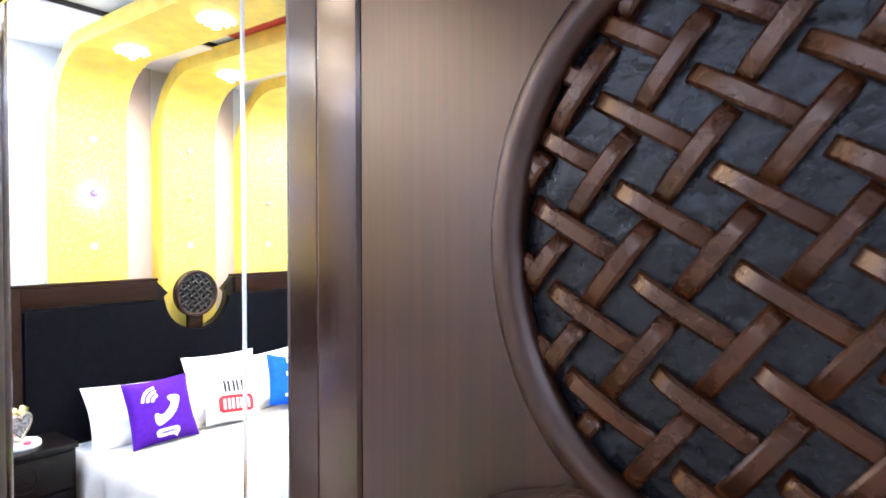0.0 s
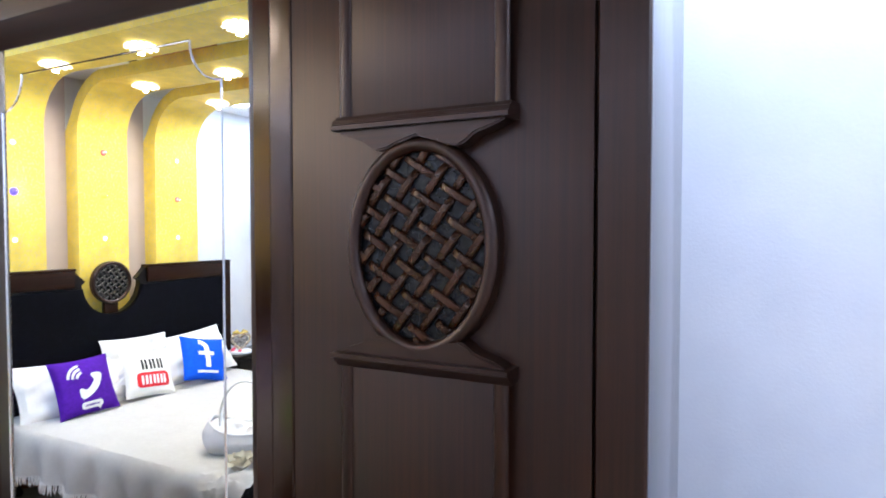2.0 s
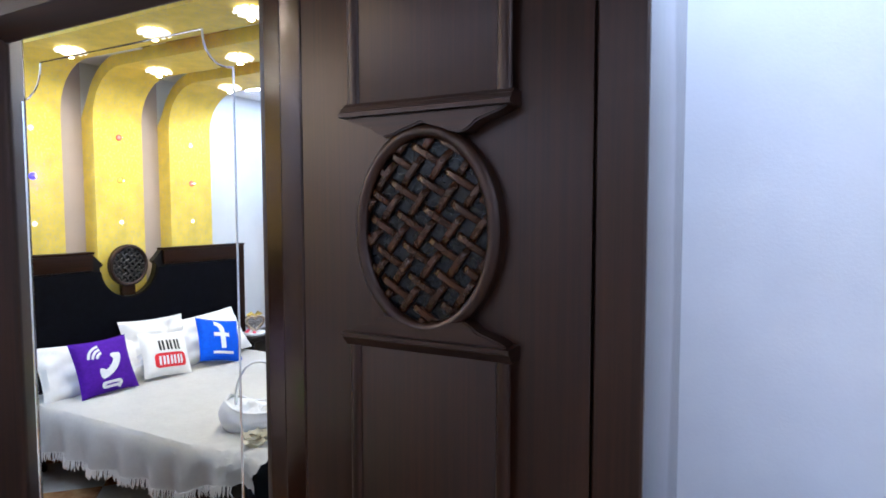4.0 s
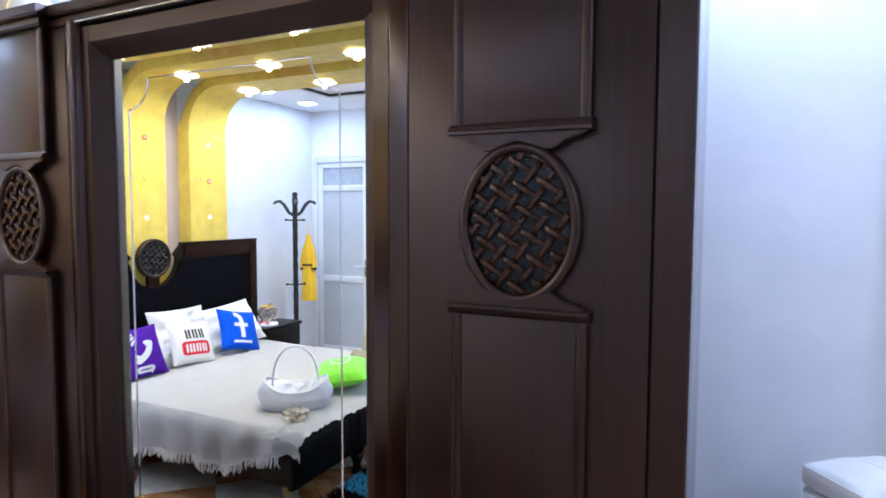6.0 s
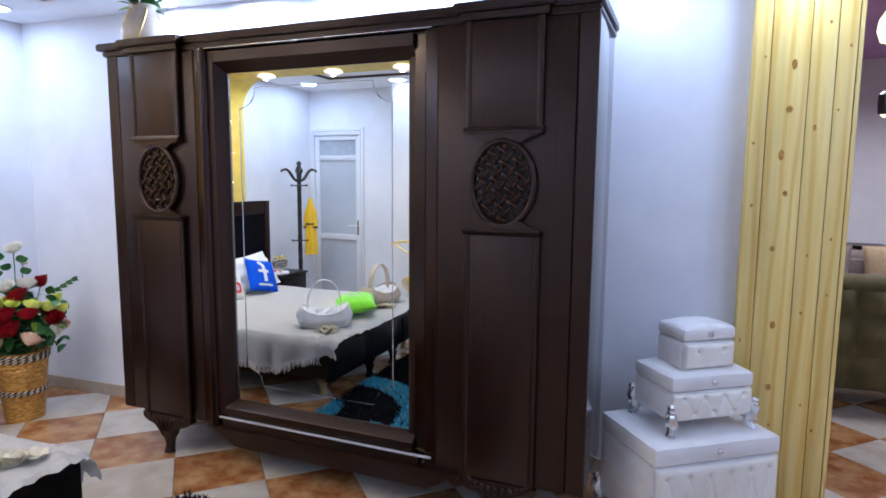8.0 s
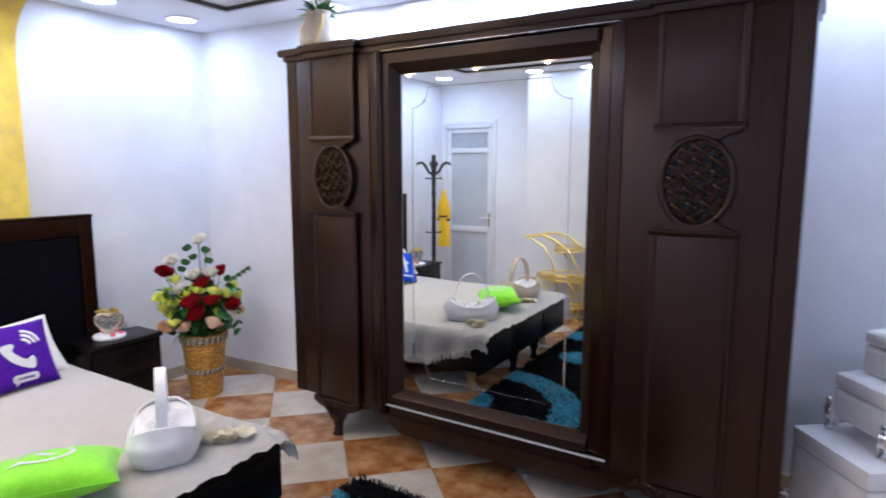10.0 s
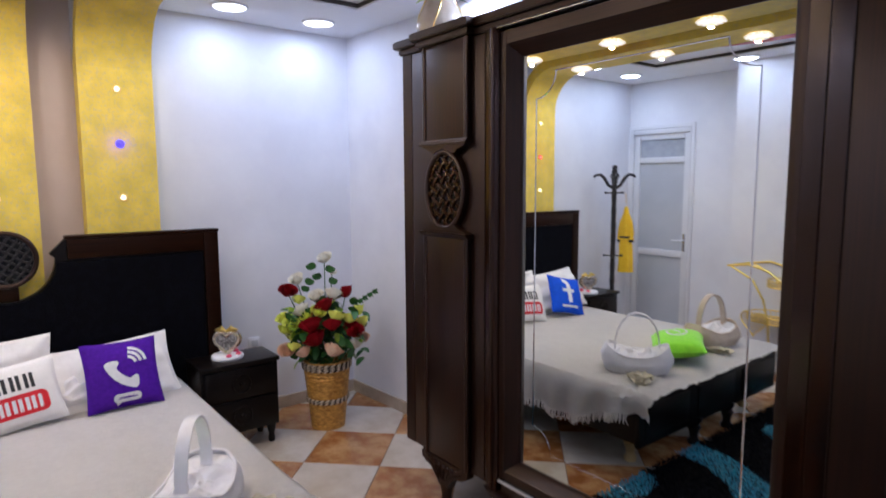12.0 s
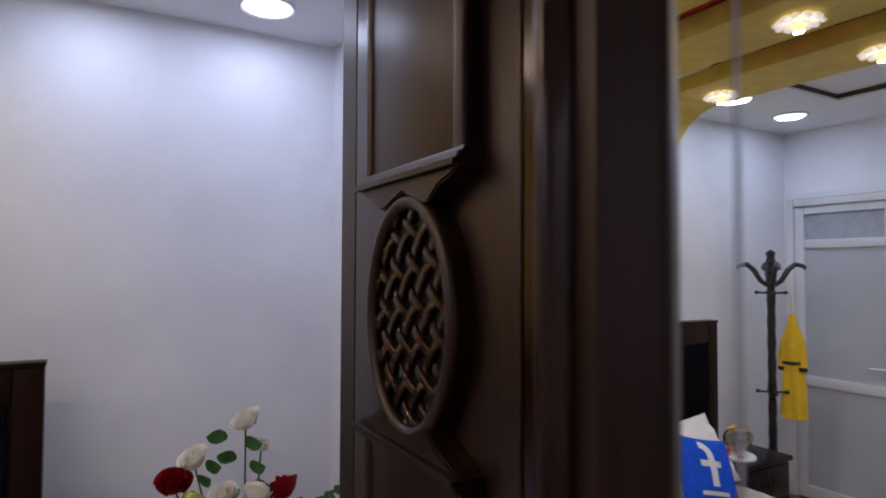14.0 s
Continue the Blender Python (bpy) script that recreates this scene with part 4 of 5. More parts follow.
bubble = [rect(-0.36, 0.36, -0.86, -0.60, 0.12), [(-0.30, -0.84), (-0.14, -0.84), (-0.27, -0.97)]]
cushion("cushion", standing(-2.86, -0.77, 0.618, 4, 24, -1), 0.177, 0.175, 0.055, PURPLE, "square purple plush cushion with a white handset print",
        (("handset_print", handset, PRINT_W, "white handset print"), ("wave_print", waves, PRINT_W, "white curved wave print"), ("bubble_print", bubble, PRINT_W, "white bubble print"),
         ("bar_print", [rect(-0.24, 0.26, -0.76, -0.70)], PURPLE, "purple bar")), group="printed cushions")
cushion("cushion", standing(-2.86, -1.205, 0.602, 4, 26, 6), 0.172, 0.158, 0.052, COTTON, "square cream cushion with a red block and black bars",
        (("block_print", [rect(-0.70, 0.62, -0.66, -0.02, 0.18)], PRINT_R, "rounded red block"),
         ("bar_print", [rect(x, x + 0.09, 0.10, 0.56) for x in (-0.50, -0.36, -0.18, -0.04, 0.14, 0.28)], PRINT_K, "black upright bars"),
         ("pale_bar_print", [rect(x, x + 0.09, -0.54, -0.15) for x in (-0.54, -0.40, -0.24, -0.10, 0.06, 0.20, 0.36)], PRINT_W, "white bars")), group="printed cushions")
cushion("cushion", standing(-2.83, -1.645, 0.618, 2, 28, 14), 0.178, 0.168, 0.055, BLUE, "square blue plush cushion with a white upright bar print",
        (("bar_print", [rect(-0.10, 0.13, -0.48, 0.36), rect(-0.30, 0.42, 0.06, 0.24)] + band(0.36, 0.36, 0.345, 0.115, 95, 180, 10), PRINT_W, "white crossed bars"),
         ("small_bar_print", [rect(-0.45, 0.50, -0.74, -0.62)], PRINT_W, "thin white bar")), group="printed cushions")
ring = band(0.0, 0.0, 0.50, 0.05, 210, 540, 28) + [[(-0.40, -0.24), (-0.30, -0.38), (-0.62, -0.52)]] + band(0.24, 0.26, 0.40, 0.07, 190, 262)
ring = [spin(p, 0, 0.74) for p in ring]
cushion("cushion", Matrix.Translation((-1.545, -1.235, 0.535)) @ Matrix.Rotation(radians(58), 4, "Z") @ Matrix.Rotation(radians(-6), 4, "X"), 0.23, 0.165, 0.085, GREEN,
        "lime green plush cushion lying on the bedspread", (("ring_print", ring, PRINT_W, "white ring print"),), group="printed cushions")
for y, z, r, lab in ((-0.80, 0.575, 3, "white cotton pillow leaning on the headboard"), (-1.72, 0.62, -4, "white cotton pillow leaning on the headboard")):
    cushion("pillow", standing(-3.03, y, z, 3, 34, r), 0.33, 0.19, 0.075, COTTON, lab, category="pillow", group="white pillows", lump=0.05)
cushion("pillow", standing(-3.08, -1.30, 0.635, -2, 18, 2), 0.26, 0.19, 0.07, COTTON, "crumpled white cotton pillow behind the cushions", category="pillow", group="white pillows", lump=0.08)
cushion("pillow", standing(-2.98, -1.02, 0.53, 3, 60, 8), 0.18, 0.10, 0.06, SATIN, "small ruffled white pillow with a lace trim", category="pillow", group="white pillows", lump=0.06)


# ---- baskets on the bed ----
def basket(x, y, turn, size, mat, label, tall):
    t = thing("handle_basket", (x, y, TOP + 0.006), label, "basket", "baskets on the bed", turn)
    L, W, H = 0.20 * size, 0.135 * size, 0.148 * size

    def wall(u, v, k):
        a = 2 * math.pi * u
        c, q = math.cos(a), math.sin(a)
        rim = H * (0.64 + 0.40 * abs(c) ** 1.6)
        sw = 0.84 + 0.20 * math.sin(math.pi * min(1.0, 0.08 + v * 0.84)) ** 0.8
        soft = 1 + 0.05 * noise.noise(Vector((2.2 * c, 2.2 * q, 3.0 * v + size)))
        return Vector((k * L * sw * soft * math.copysign(abs(c) ** 0.68, c), k * W * sw * soft * math.copysign(abs(q) ** 0.68, q), rim * (0.06 + 0.94 * v) * soft - 0.06 * rim * (1 - v)))

    bm = sheet(bmesh.new(), lambda u, v: wall(u, v, 1.0), 48, 10, True)
    sheet(bm, lambda u, v: wall(1 - u, v, 0.92) + Vector((0, 0, 0.004)), 48, 10, True)
    part("body", bm, mat, t)
    part("rim", tube(bmesh.new(), [wall(i / 48, 1.0, 0.96) for i in range(48)], 0.007 * size, 8, True), mat, t)
    n = 24
    bm = bmesh.new()
    rows = []
    for i in range(n + 1):
        a = math.pi * i / n
        r = 0.62 * L
        px, pz = r * math.cos(a), H * 0.70 + tall * math.sin(a) ** 0.8
        w = 0.021 * size
        rows.append([bm.verts.new((px * (1 + e), s * w, pz + e * 0.1)) for e, s in ((0, -1), (0.06, -1), (0.06, 1), (0, 1))])
    for p, q in zip(rows, rows[1:]):
        for k in range(4):
            bm.faces.new((p[k], p[(k + 1) % 4], q[(k + 1) % 4], q[k]))
    bmesh.ops.recalc_face_normals(bm, faces=bm.faces[:])
    part("handle", bm, mat, t)
    def lining(u, v):
        """Gathered satin that fills the saddle-shaped mouth from rim to rim."""
        p = wall(u, 1.0, 0.95 * max(v, 0.001))
        z = H * (0.64 + 0.40 * abs(p.x / L) ** 1.6)
        fold = abs(noise.noise(Vector((p.x * 17, p.y * 13, size)))) - 0.3 * abs(noise.noise(Vector((p.x * 40, p.y * 34, 2.0))))
        return Vector((p.x, p.y, z - 0.004 + 0.075 * size * fold * (1 - v ** 3) - 0.010 * (1 - v)))

    bm = sheet(bmesh.new(), lining, 72, 22, True)
    part("lining", bm, SATIN, t, "crumpled shiny satin lining")
    return t


basket(-1.55, -0.79, 146, 1.0, SATIN, "white satin boat-shaped basket with an arched handle", 0.235)
basket(-1.56, -1.68, 100, 1.0, BEIGE, "beige boat-shaped basket with an arched handle", 0.24)


def lace(x, y, s, seed):
    rnd = random.Random(seed)
    t = thing("lace_ribbon", (x, y, TOP + 0.004), "crumpled ivory lace ribbon lying on the bedspread", "ribbon", "lace ribbons")
    for k in range(7):
        bm = bmesh.new()
        a0, r0 = rnd.uniform(0, 6.3), rnd.uniform(0.0, 0.06) * s
        ox, oy = r0 * math.cos(a0), r0 * math.sin(a0)
        sheet(bm, lambda u, v: Vector((ox + (0.02 + 0.022 * s * v) * math.cos(6.28 * u + a0) * (1 + .3 * math.sin(9 * u + k)), oy + (0.02 + 0.022 * s * v) * math.sin(6.28 * u + a0), 0.004 + 0.022 * s * v + 0.006 * math.sin(31 * u + k))), 28, 3, True)
        part("ruffle", bm, LACE, t)


lace(-1.40, -0.60, 1.3, 1)
lace(-1.42, -1.50, 1.0, 2)


# ---- flowers ----
def leaf_mesh(bm, p, d, length, width, droop=0.3, toward=None):
    d = Vector(d).normalized()
    side = d.cross(Vector(toward if toward else (0, 0, 1)))
    side = side.normalized() if side.length > 0.05 else Vector((1, 0, 0))
    nrm = side.cross(d)
    rows = []
    for i in range(6):
        s = i / 5
        w = width * math.sin(math.pi * min(0.98, 0.06 + s * 0.93)) ** 0.8
        c = Vector(p) + d * length * s - Vector((0, 0, 1)) * droop * length * s * s
        rows.append([bm.verts.new(c - side * w + nrm * w * 0.3), bm.verts.new(c), bm.verts.new(c + side * w + nrm * w * 0.3)])
    for a, b in zip(rows, rows[1:]):
        for k in range(2):
            bm.faces.new((a[k], a[k + 1], b[k + 1], b[k]))


def rose_mesh(r, seed, n=17):
    """Cupped petals in a spiral, the outer ones wider and folded back."""
    rnd = random.Random(seed)
    bm = bmesh.new()
    for k in range(n):
        f = k / (n - 1)
        a0 = k * 2.4 + rnd.uniform(-.25, .25)
        rad = r * (0.10 + 0.82 * f ** 0.8)
        hgt = r * (0.95 - 0.30 * f + rnd.uniform(-.06, .06))

        def petal(u, v, a0=a0, rad=rad, hgt=hgt, f=f):
            w = 2 * u - 1
            a = a0 + w * (1.35 - 0.45 * f) * (0.55 + 0.45 * v)
            cup = math.sin(min(1.0, 0.15 + v * 0.95) * math.pi * 0.56)
            curl = f * max(0.0, v - 0.65) ** 1.5 * r * 0.9
            rr = rad * cup + curl
            z = -0.50 * r + (hgt + 0.35 * r) * v * (1 - 0.16 * w * w) - curl * 0.8
            return Vector((rr * math.cos(a), rr * math.sin(a), z))
        sheet(bm, petal, 7, 6)
    return bm


ROSES = {}


def rose(kind, parent, p, r, tilt, seed):
    mats = {"red": P_RED, "white": P_WHITE, "lime": P_LIME, "peach": P_PEACH, "pink": P_PINK}
    key = (kind, seed % 3)
    if key not in ROSES:
        ROSES[key] = link("rose", rose_mesh(1.0, seed % 3 + 7, 15 if kind != "lime" else 10), mats[kind], True)
    ob = new("rose", ROSES[key])
    ob.parent = parent
    tagged(ob, {"red": "dark red rose", "white": "cream white rose", "lime": "lime yellow bud", "peach": "peach pink rose", "pink": "hot pink blossom"}[kind])
    ob.matrix_basis = Matrix.Translation(p) @ Euler(tilt).to_matrix().to_4x4() @ Matrix.Diagonal((r, r, r, 1))
    return ob


POT = (-2.97, 0.44)
pot = thing("wicker_pot", (*POT, 0), "tall golden wicker pot with braided dark bands", "plant pot")
H0 = 0.455
bm = bmesh.new()
prof = []
for i in range(40):
    z = H0 * i / 39
    prof.append((0.108 + 0.047 * z / H0 + 0.0022 * math.sin(i * 3.1), z))
lathe(bm, prof + [(0.148, H0 - 0.002), (0.14, H0 - 0.05), (0.02, H0 - 0.06)], 40)
part("body", bm, WICKER, pot)
for z, n in ((0.435, 3), (0.20, 2)):
    for k in range(n):
        zz = z - k * 0.016
        rr = 0.108 + 0.047 * zz / H0 + 0.004
        for ph, mat in ((0, BAND_L), (math.pi, BAND_D)):
            pts = [((rr + 0.004 * math.cos(i * 2 * math.pi / 5 + ph)) * math.cos(2 * math.pi * i / 120), (rr + 0.004 * math.cos(i * 2 * math.pi / 5 + ph)) * math.sin(2 * math.pi * i / 120), zz + 0.005 * math.sin(i * 2 * math.pi / 5 + ph)) for i in range(120)]
            part("braid", tube(bmesh.new(), pts, 0.0052, 6, True), mat, pot, "pale straw braid" if mat is BAND_L else "dark brown braid")
bouquet = thing("rose_bouquet", (*POT, H0 - 0.05), "artificial bouquet of red, white, lime and peach roses", "bouquet")
# spread across the view: s runs along the camera-facing side, h is the height over the rim
side, fwd = Vector((0.53, 0.85, 0)), Vector((0.85, -0.53, 0))
for i, (k, s, h, f, r) in enumerate((("white", -0.06, 0.46, 0.06, 0.050), ("lime", -0.04, 0.36, 0.13, 0.042), ("lime", 0.18, 0.30, 0.10, 0.042), ("red", 0.06, 0.27, 0.15, 0.060), ("lime", -0.19, 0.43, 0.03, 0.036), ("peach", -0.14, 0.09, 0.17, 0.050), ("lime", -0.12, 0.33, 0.12, 0.040), ("white", 0.05, 0.62, -0.03, 0.034), ("lime", -0.28, 0.23, 0.08, 0.040), ("lime", 0.27, 0.27, 0.05, 0.040), ("lime", -0.22, 0.12, 0.13, 0.038), ("peach", 0.27, 0.14, 0.04, 0.045), ("white", 0.0, 0.72, 0.0, 0.052), ("white", -0.20, 0.57, 0.0, 0.052), ("red", -0.26, 0.49, 0.03, 0.058), ("white", 0.07, 0.47, 0.06, 0.058), ("red", 0.15, 0.47, 0.0, 0.058),
                                     ("red", 0.0, 0.40, 0.10, 0.066), ("white", -0.16, 0.37, 0.10, 0.058), ("lime", -0.30, 0.30, 0.04, 0.042), ("lime", -0.23, 0.27, 0.10, 0.045), ("lime", 0.09, 0.33, 0.14, 0.046),
                                     ("lime", 0.24, 0.34, 0.02, 0.044), ("red", -0.09, 0.27, 0.15, 0.075), ("red", -0.06, 0.18, 0.17, 0.075), ("red", 0.20, 0.22, 0.12, 0.068), ("peach", -0.27, 0.08, 0.10, 0.058),
                                     ("peach", 0.06, 0.10, 0.18, 0.066), ("white", 0.22, 0.12, 0.10, 0.055), ("lime", -0.24, 0.17, 0.05, 0.04), ("lime", 0.03, 0.36, -0.05, 0.038), ("peach", 0.12, 0.14, -0.14, 0.055), ("red", -0.08, 0.25, -0.16, 0.066))):
    h *= 0.90
    r *= 1.22 if k == "lime" else 1.03
    p = side * s * 0.88 + fwd * f + Vector((0, 0, 0.05 + h))
    out = (side * s + fwd * (f + 0.12)).normalized()
    rose(k, bouquet, p, r, (0.55 * -out.y, 0.55 * out.x, i), i)
    bm = tube(bmesh.new(), [(0.25 * p.x, 0.25 * p.y, 0.0), (0.6 * p.x, 0.6 * p.y, 0.55 * p.z), (p.x, p.y, p.z - 0.2 * r)], 0.0035, 5)
    part("stem", bm, LEAF, bouquet)
rnd = random.Random(5)
for i in range(300):
    s, h, f = rnd.gauss(0, 0.12), abs(rnd.gauss(0.16, 0.12)), rnd.uniform(-0.12, 0.14)
    p = side * s + fwd * f + Vector((0, 0, 0.05 + h))
    bm = bmesh.new()
    s, f = max(-0.24, min(0.24, s)), f * 0.9
    h = min(h, 0.42 - 0.5 * abs(s))
    p = side * s + fwd * f + Vector((0, 0, 0.05 + h))
    d = side * rnd.uniform(-1, 1) + fwd * rnd.uniform(-.3, 1) + Vector((0, 0, rnd.uniform(-0.5, 0.6)))
    leaf_mesh(bm, p, d, rnd.uniform(0.05, 0.085), rnd.uniform(0.020, 0.032), 0.3, tuple(fwd + Vector((0, 0, rnd.uniform(-.6, .6)))) if i % 2 else None)
    part("leaf", bm, LEAF_Y if rnd.random() < 0.18 else LEAF, bouquet)
for s, h, a in ((-0.05, 0.60, -0.9), (0.01, 0.58, 0.9), (-0.12, 0.50, 0.7), (-0.02, 0.53, -0.5), (0.03, 0.50, 0.6), (-0.14, 0.45, 0.4)):
    bm = bmesh.new()
    leaf_mesh(bm, side * s + fwd * 0.03 + Vector((0, 0, 0.05 + h)), side * a + fwd * 0.25 + Vector((0, 0, 0.35)), 0.070, 0.027, 0.25, tuple(fwd))
    part("leaf", bm, LEAF, bouquet)
bm = bmesh.new()
for k in range(9):
    a = side * (0.19 + 0.016 * k) + Vector((0, 0, 0.40 + 0.010 * k + 0.006 * (k % 2)))
    leaf_mesh(bm, a, side + Vector((0, 0, 0.9)), 0.026, 0.008, 0.2, tuple(fwd))
    leaf_mesh(bm, a, side + Vector((0, 0, -0.5)), 0.026, 0.008, 0.2, tuple(fwd))
tube(bm, [side * 0.15 + Vector((0, 0, 0.36)), side * 0.25 + Vector((0, 0, 0.44)), side * 0.33 + Vector((0, 0, 0.485))], 0.002, 4)
part("sprig", bm, LEAF, bouquet, "thin feathery green sprig")

# vase on the wardrobe
VX, VY, VZ = -1.90, 0.56, 2.2825
vase = thing("ceramic_vase", (VX, VY, VZ), "cream ceramic vase with gold lines standing on the wardrobe", "vase")
part("body", lathe(bmesh.new(), [(0.09, 0.0), (0.112, 0.03), (0.118, 0.07), (0.104, 0.12), (0.078, 0.17), (0.066, 0.20), (0.074, 0.222), (0.064, 0.222), (0.058, 0.19), (0.03, 0.15)], 32), CERAMIC, vase)
for a in (0.4, 2.0, 3.6, 5.2):
    pts = [(r * math.cos(a + 3 * z), r * math.sin(a + 3 * z), z) for r, z in ((0.114, 0.03), (0.120, 0.07), (0.106, 0.12), (0.080, 0.17), (0.069, 0.20))]
    part("gold_line", tube(bmesh.new(), pts, 0.0035, 6), GOLD, vase, "raised gold line")
spray = thing("pink_flower_spray", (VX, VY, VZ + 0.20), "artificial hot pink flowers with long green leaves in a vase", "bouquet")
rnd = random.Random(11)
for i in range(46):
    a = rnd.uniform(0, 6.28)
    bm = bmesh.new()
    leaf_mesh(bm, (0.02 * math.cos(a), 0.02 * math.sin(a), 0.0), (math.cos(a), math.sin(a), rnd.uniform(0.1, 1.6)), rnd.uniform(0.09, 0.17), rnd.uniform(0.012, 0.022), 0.35)
    part("leaf", bm, LEAF_Y if i % 4 == 0 else LEAF, spray)
for i, (dx, dy, dz) in enumerate(((-0.15, -0.02, 0.22), (-0.09, 0.03, 0.25), (-0.12, 0.06, 0.19), (-0.04, -0.05, 0.26), (0.14, 0.03, 0.17), (0.18, -0.03, 0.20), (0.0, 0.05, 0.29))):
    rose("pink", spray, Vector((dx * 1.2, dy, dz)), 0.082, (0.5 * dy * 6, 0.5 * dx * 6, i), i)
    part("stem", tube(bmesh.new(), [(0, 0, 0), (dx * 0.5, dy * 0.5, dz * 0.6), (dx, dy, dz)], 0.003, 5), LEAF, spray)


# ---- coat stand and robe ----
rack = thing("coat_stand", (-3.17, -2.76, 0), "turned black wooden coat stand with curved hooks", "coat stand")
prof = [(0.030, 0.03)]
for i in range(60):
    z = 0.05 + 1.60 * i / 59
    prof.append((0.025 + 0.0022 * math.sin(z * 45), z))
prof += [(0.032, 1.67), (0.022, 1.70), (0.030, 1.73), (0.008, 1.748)]
part("pole", lathe(bmesh.new(), prof, 16), RACK, rack)
for k in range(4):
    a = radians(45 + 90 * k)
    c, s = math.cos(a), math.sin(a)
    pts = [(0.02, 1.52), (0.06, 1.55), (0.10, 1.62), (0.14, 1.655), (0.185, 1.645), (0.20, 1.625)]
    part("upper_hook", tube(bmesh.new(), [(r * c, r * s, z) for r, z in pts], [0.015, 0.016, 0.017, 0.016, 0.014, 0.011], 10), RACK, rack)
    for zz, l in ((1.47, 0.085), (0.84, 0.085)):
        bm = tube(bmesh.new(), [(0.02 * c, 0.02 * s, zz), (l * c, l * s, zz + 0.004)], 0.007, 8)
        ball(bm, (l * c, l * s, zz + 0.004), 0.013)
        part("peg", bm, RACK, rack)
    part("leg", tube(bmesh.new(), [(0.02 * c, 0.02 * s, 0.20), (0.09 * c, 0.09 * s, 0.14), (0.17 * c, 0.17 * s, 0.05), (0.21 * c, 0.21 * s, 0.014)], [0.016, 0.017, 0.016, 0.014], 10), RACK, rack)

robe = thing("yellow_robe", (-3.105, -2.88, 0.672), "bright yellow robe with a black belt hanging from the coat stand", "robe", turn=-20)


def robe_point(u, v):
    a = 2 * math.pi * u
    z = 0.66 * (1 - v)
    w = 0.018 + 0.034 * min(1, v * 3.2) - 0.010 * math.exp(-((v - 0.46) / 0.07) ** 2) + 0.02 * v
    d = 0.018 + 0.03 * min(1, v * 3)
    fold = 1 + 0.16 * math.sin(5 * a + 3 * v) * v
    return Vector((w * math.cos(a) * fold, d * math.sin(a) * fold, z))


part("cloth", sheet(bmesh.new(), robe_point, 40, 24, True), ROBE, robe)
for s in (-1, 1):
    bm = tube(bmesh.new(), [(0.02 * s, 0, 0.58), (0.045 * s, 0.0, 0.50), (0.058 * s, 0.005, 0.40), (0.055 * s, 0.01, 0.31)], [0.016, 0.022, 0.025, 0.027], 12)
    part("sleeve", bm, ROBE, robe)
    part("cuff", tube(bmesh.new(), [(0.0555 * s, 0.01, 0.33), (0.055 * s, 0.01, 0.305)], 0.0285, 12), PRINT_K, robe, "black sleeve trim")
pts = [robe_point(i / 30, 0.46) * 1.0 for i in range(30)]
part("belt", tube(bmesh.new(), [(p.x * 1.06, p.y * 1.06, p.z) for p in pts], 0.010, 6, True), PRINT_K, robe, "black belt")
part("hanger_loop", tube(bmesh.new(), [(0, 0, 0.65), (-0.005, 0, 0.74), (-0.015, 0, 0.80)], 0.003, 6), ROBE, robe)

# ---- door ----
DX0, DX1, DY = -3.43, -2.72, -3.44
door = thing("door_1", ((DX0 + DX1) / 2, DY, 0), "narrow white plastic door with pale panels and a small top pane, closed", "door", kind=S)
for n, (x0, x1, z0, z1, y0, y1) in enumerate(((DX0 + 0.003, DX0 + 0.05, 0.003, 2.125, -3.46, -3.375), (DX1 - 0.021, DX1 - 0.003, 0.003, 2.125, -3.46, -3.375), (DX0 + 0.051, DX1 - 0.022, 2.075, 2.125, -3.46, -3.375))):
    part("door_frame", slab(x0, x1, y0, y1, z0, z1, 0.006), PVC, door, here=True)
for x0, x1, z0, z1 in ((DX0 + 0.052, DX0 + 0.115, 0.01, 2.072), (DX1 - 0.081, DX1 - 0.023, 0.01, 2.072), (DX0 + 0.116, DX1 - 0.082, 0.01, 0.10), (DX0 + 0.116, DX1 - 0.082, 0.80, 0.87),
                       (DX0 + 0.116, DX1 - 0.082, 1.775, 1.835), (DX0 + 0.116, DX1 - 0.082, 2.018, 2.072)):
    part("door_rail", slab(x0, x1, -3.445, -3.395, z0, z1, 0.008), PVC, door, here=True)
for z0, z1, m, lab in ((0.10, 0.80, PANEL, ""), (0.87, 1.775, PANEL, ""), (1.835, 2.018, FROST, "grey frosted pane")):
    part("door_panel", slab(DX0 + 0.114, DX1 - 0.080, -3.43, -3.415, z0, z1), m, door, lab, here=True)
bm = tube(bmesh.new(), [(DX1 - 0.052, -3.394, 0.985), (DX1 - 0.052, -3.35, 0.985), (DX1 - 0.06, -3.345, 0.983), (DX1 - 0.16, -3.345, 0.98)], 0.009, 8)
part("door_handle", bm, PVC, door, here=True)
part("lock_plate", slab(DX1 - 0.066, DX1 - 0.038, -3.3945, -3.385, 0.87, 1.05, 0.004), SILVER, door, here=True)
bm = bmesh.new()
for x0, x1, z0, z1 in ((DX0 - 0.018, DX0 + 0.002, 0, 2.17), (DX1 - 0.002, DX1 + 0.030, 0, 2.17), (DX0 + 0.003, DX1 - 0.003, 2.127, 2.17)):
    box(bm, x0, x1, -3.3995, -3.380, z0, z1, 0.004)
single("trim_door", bm, PVC, "white casing round the narrow door", "trim", kind=S)

# ---- gold tea trolley ----
cart = thing("tea_trolley", (-1.60, -2.87, 0.0), "gold metal tea trolley with arched sides and heart-shaped baskets", "trolley", turn=8)
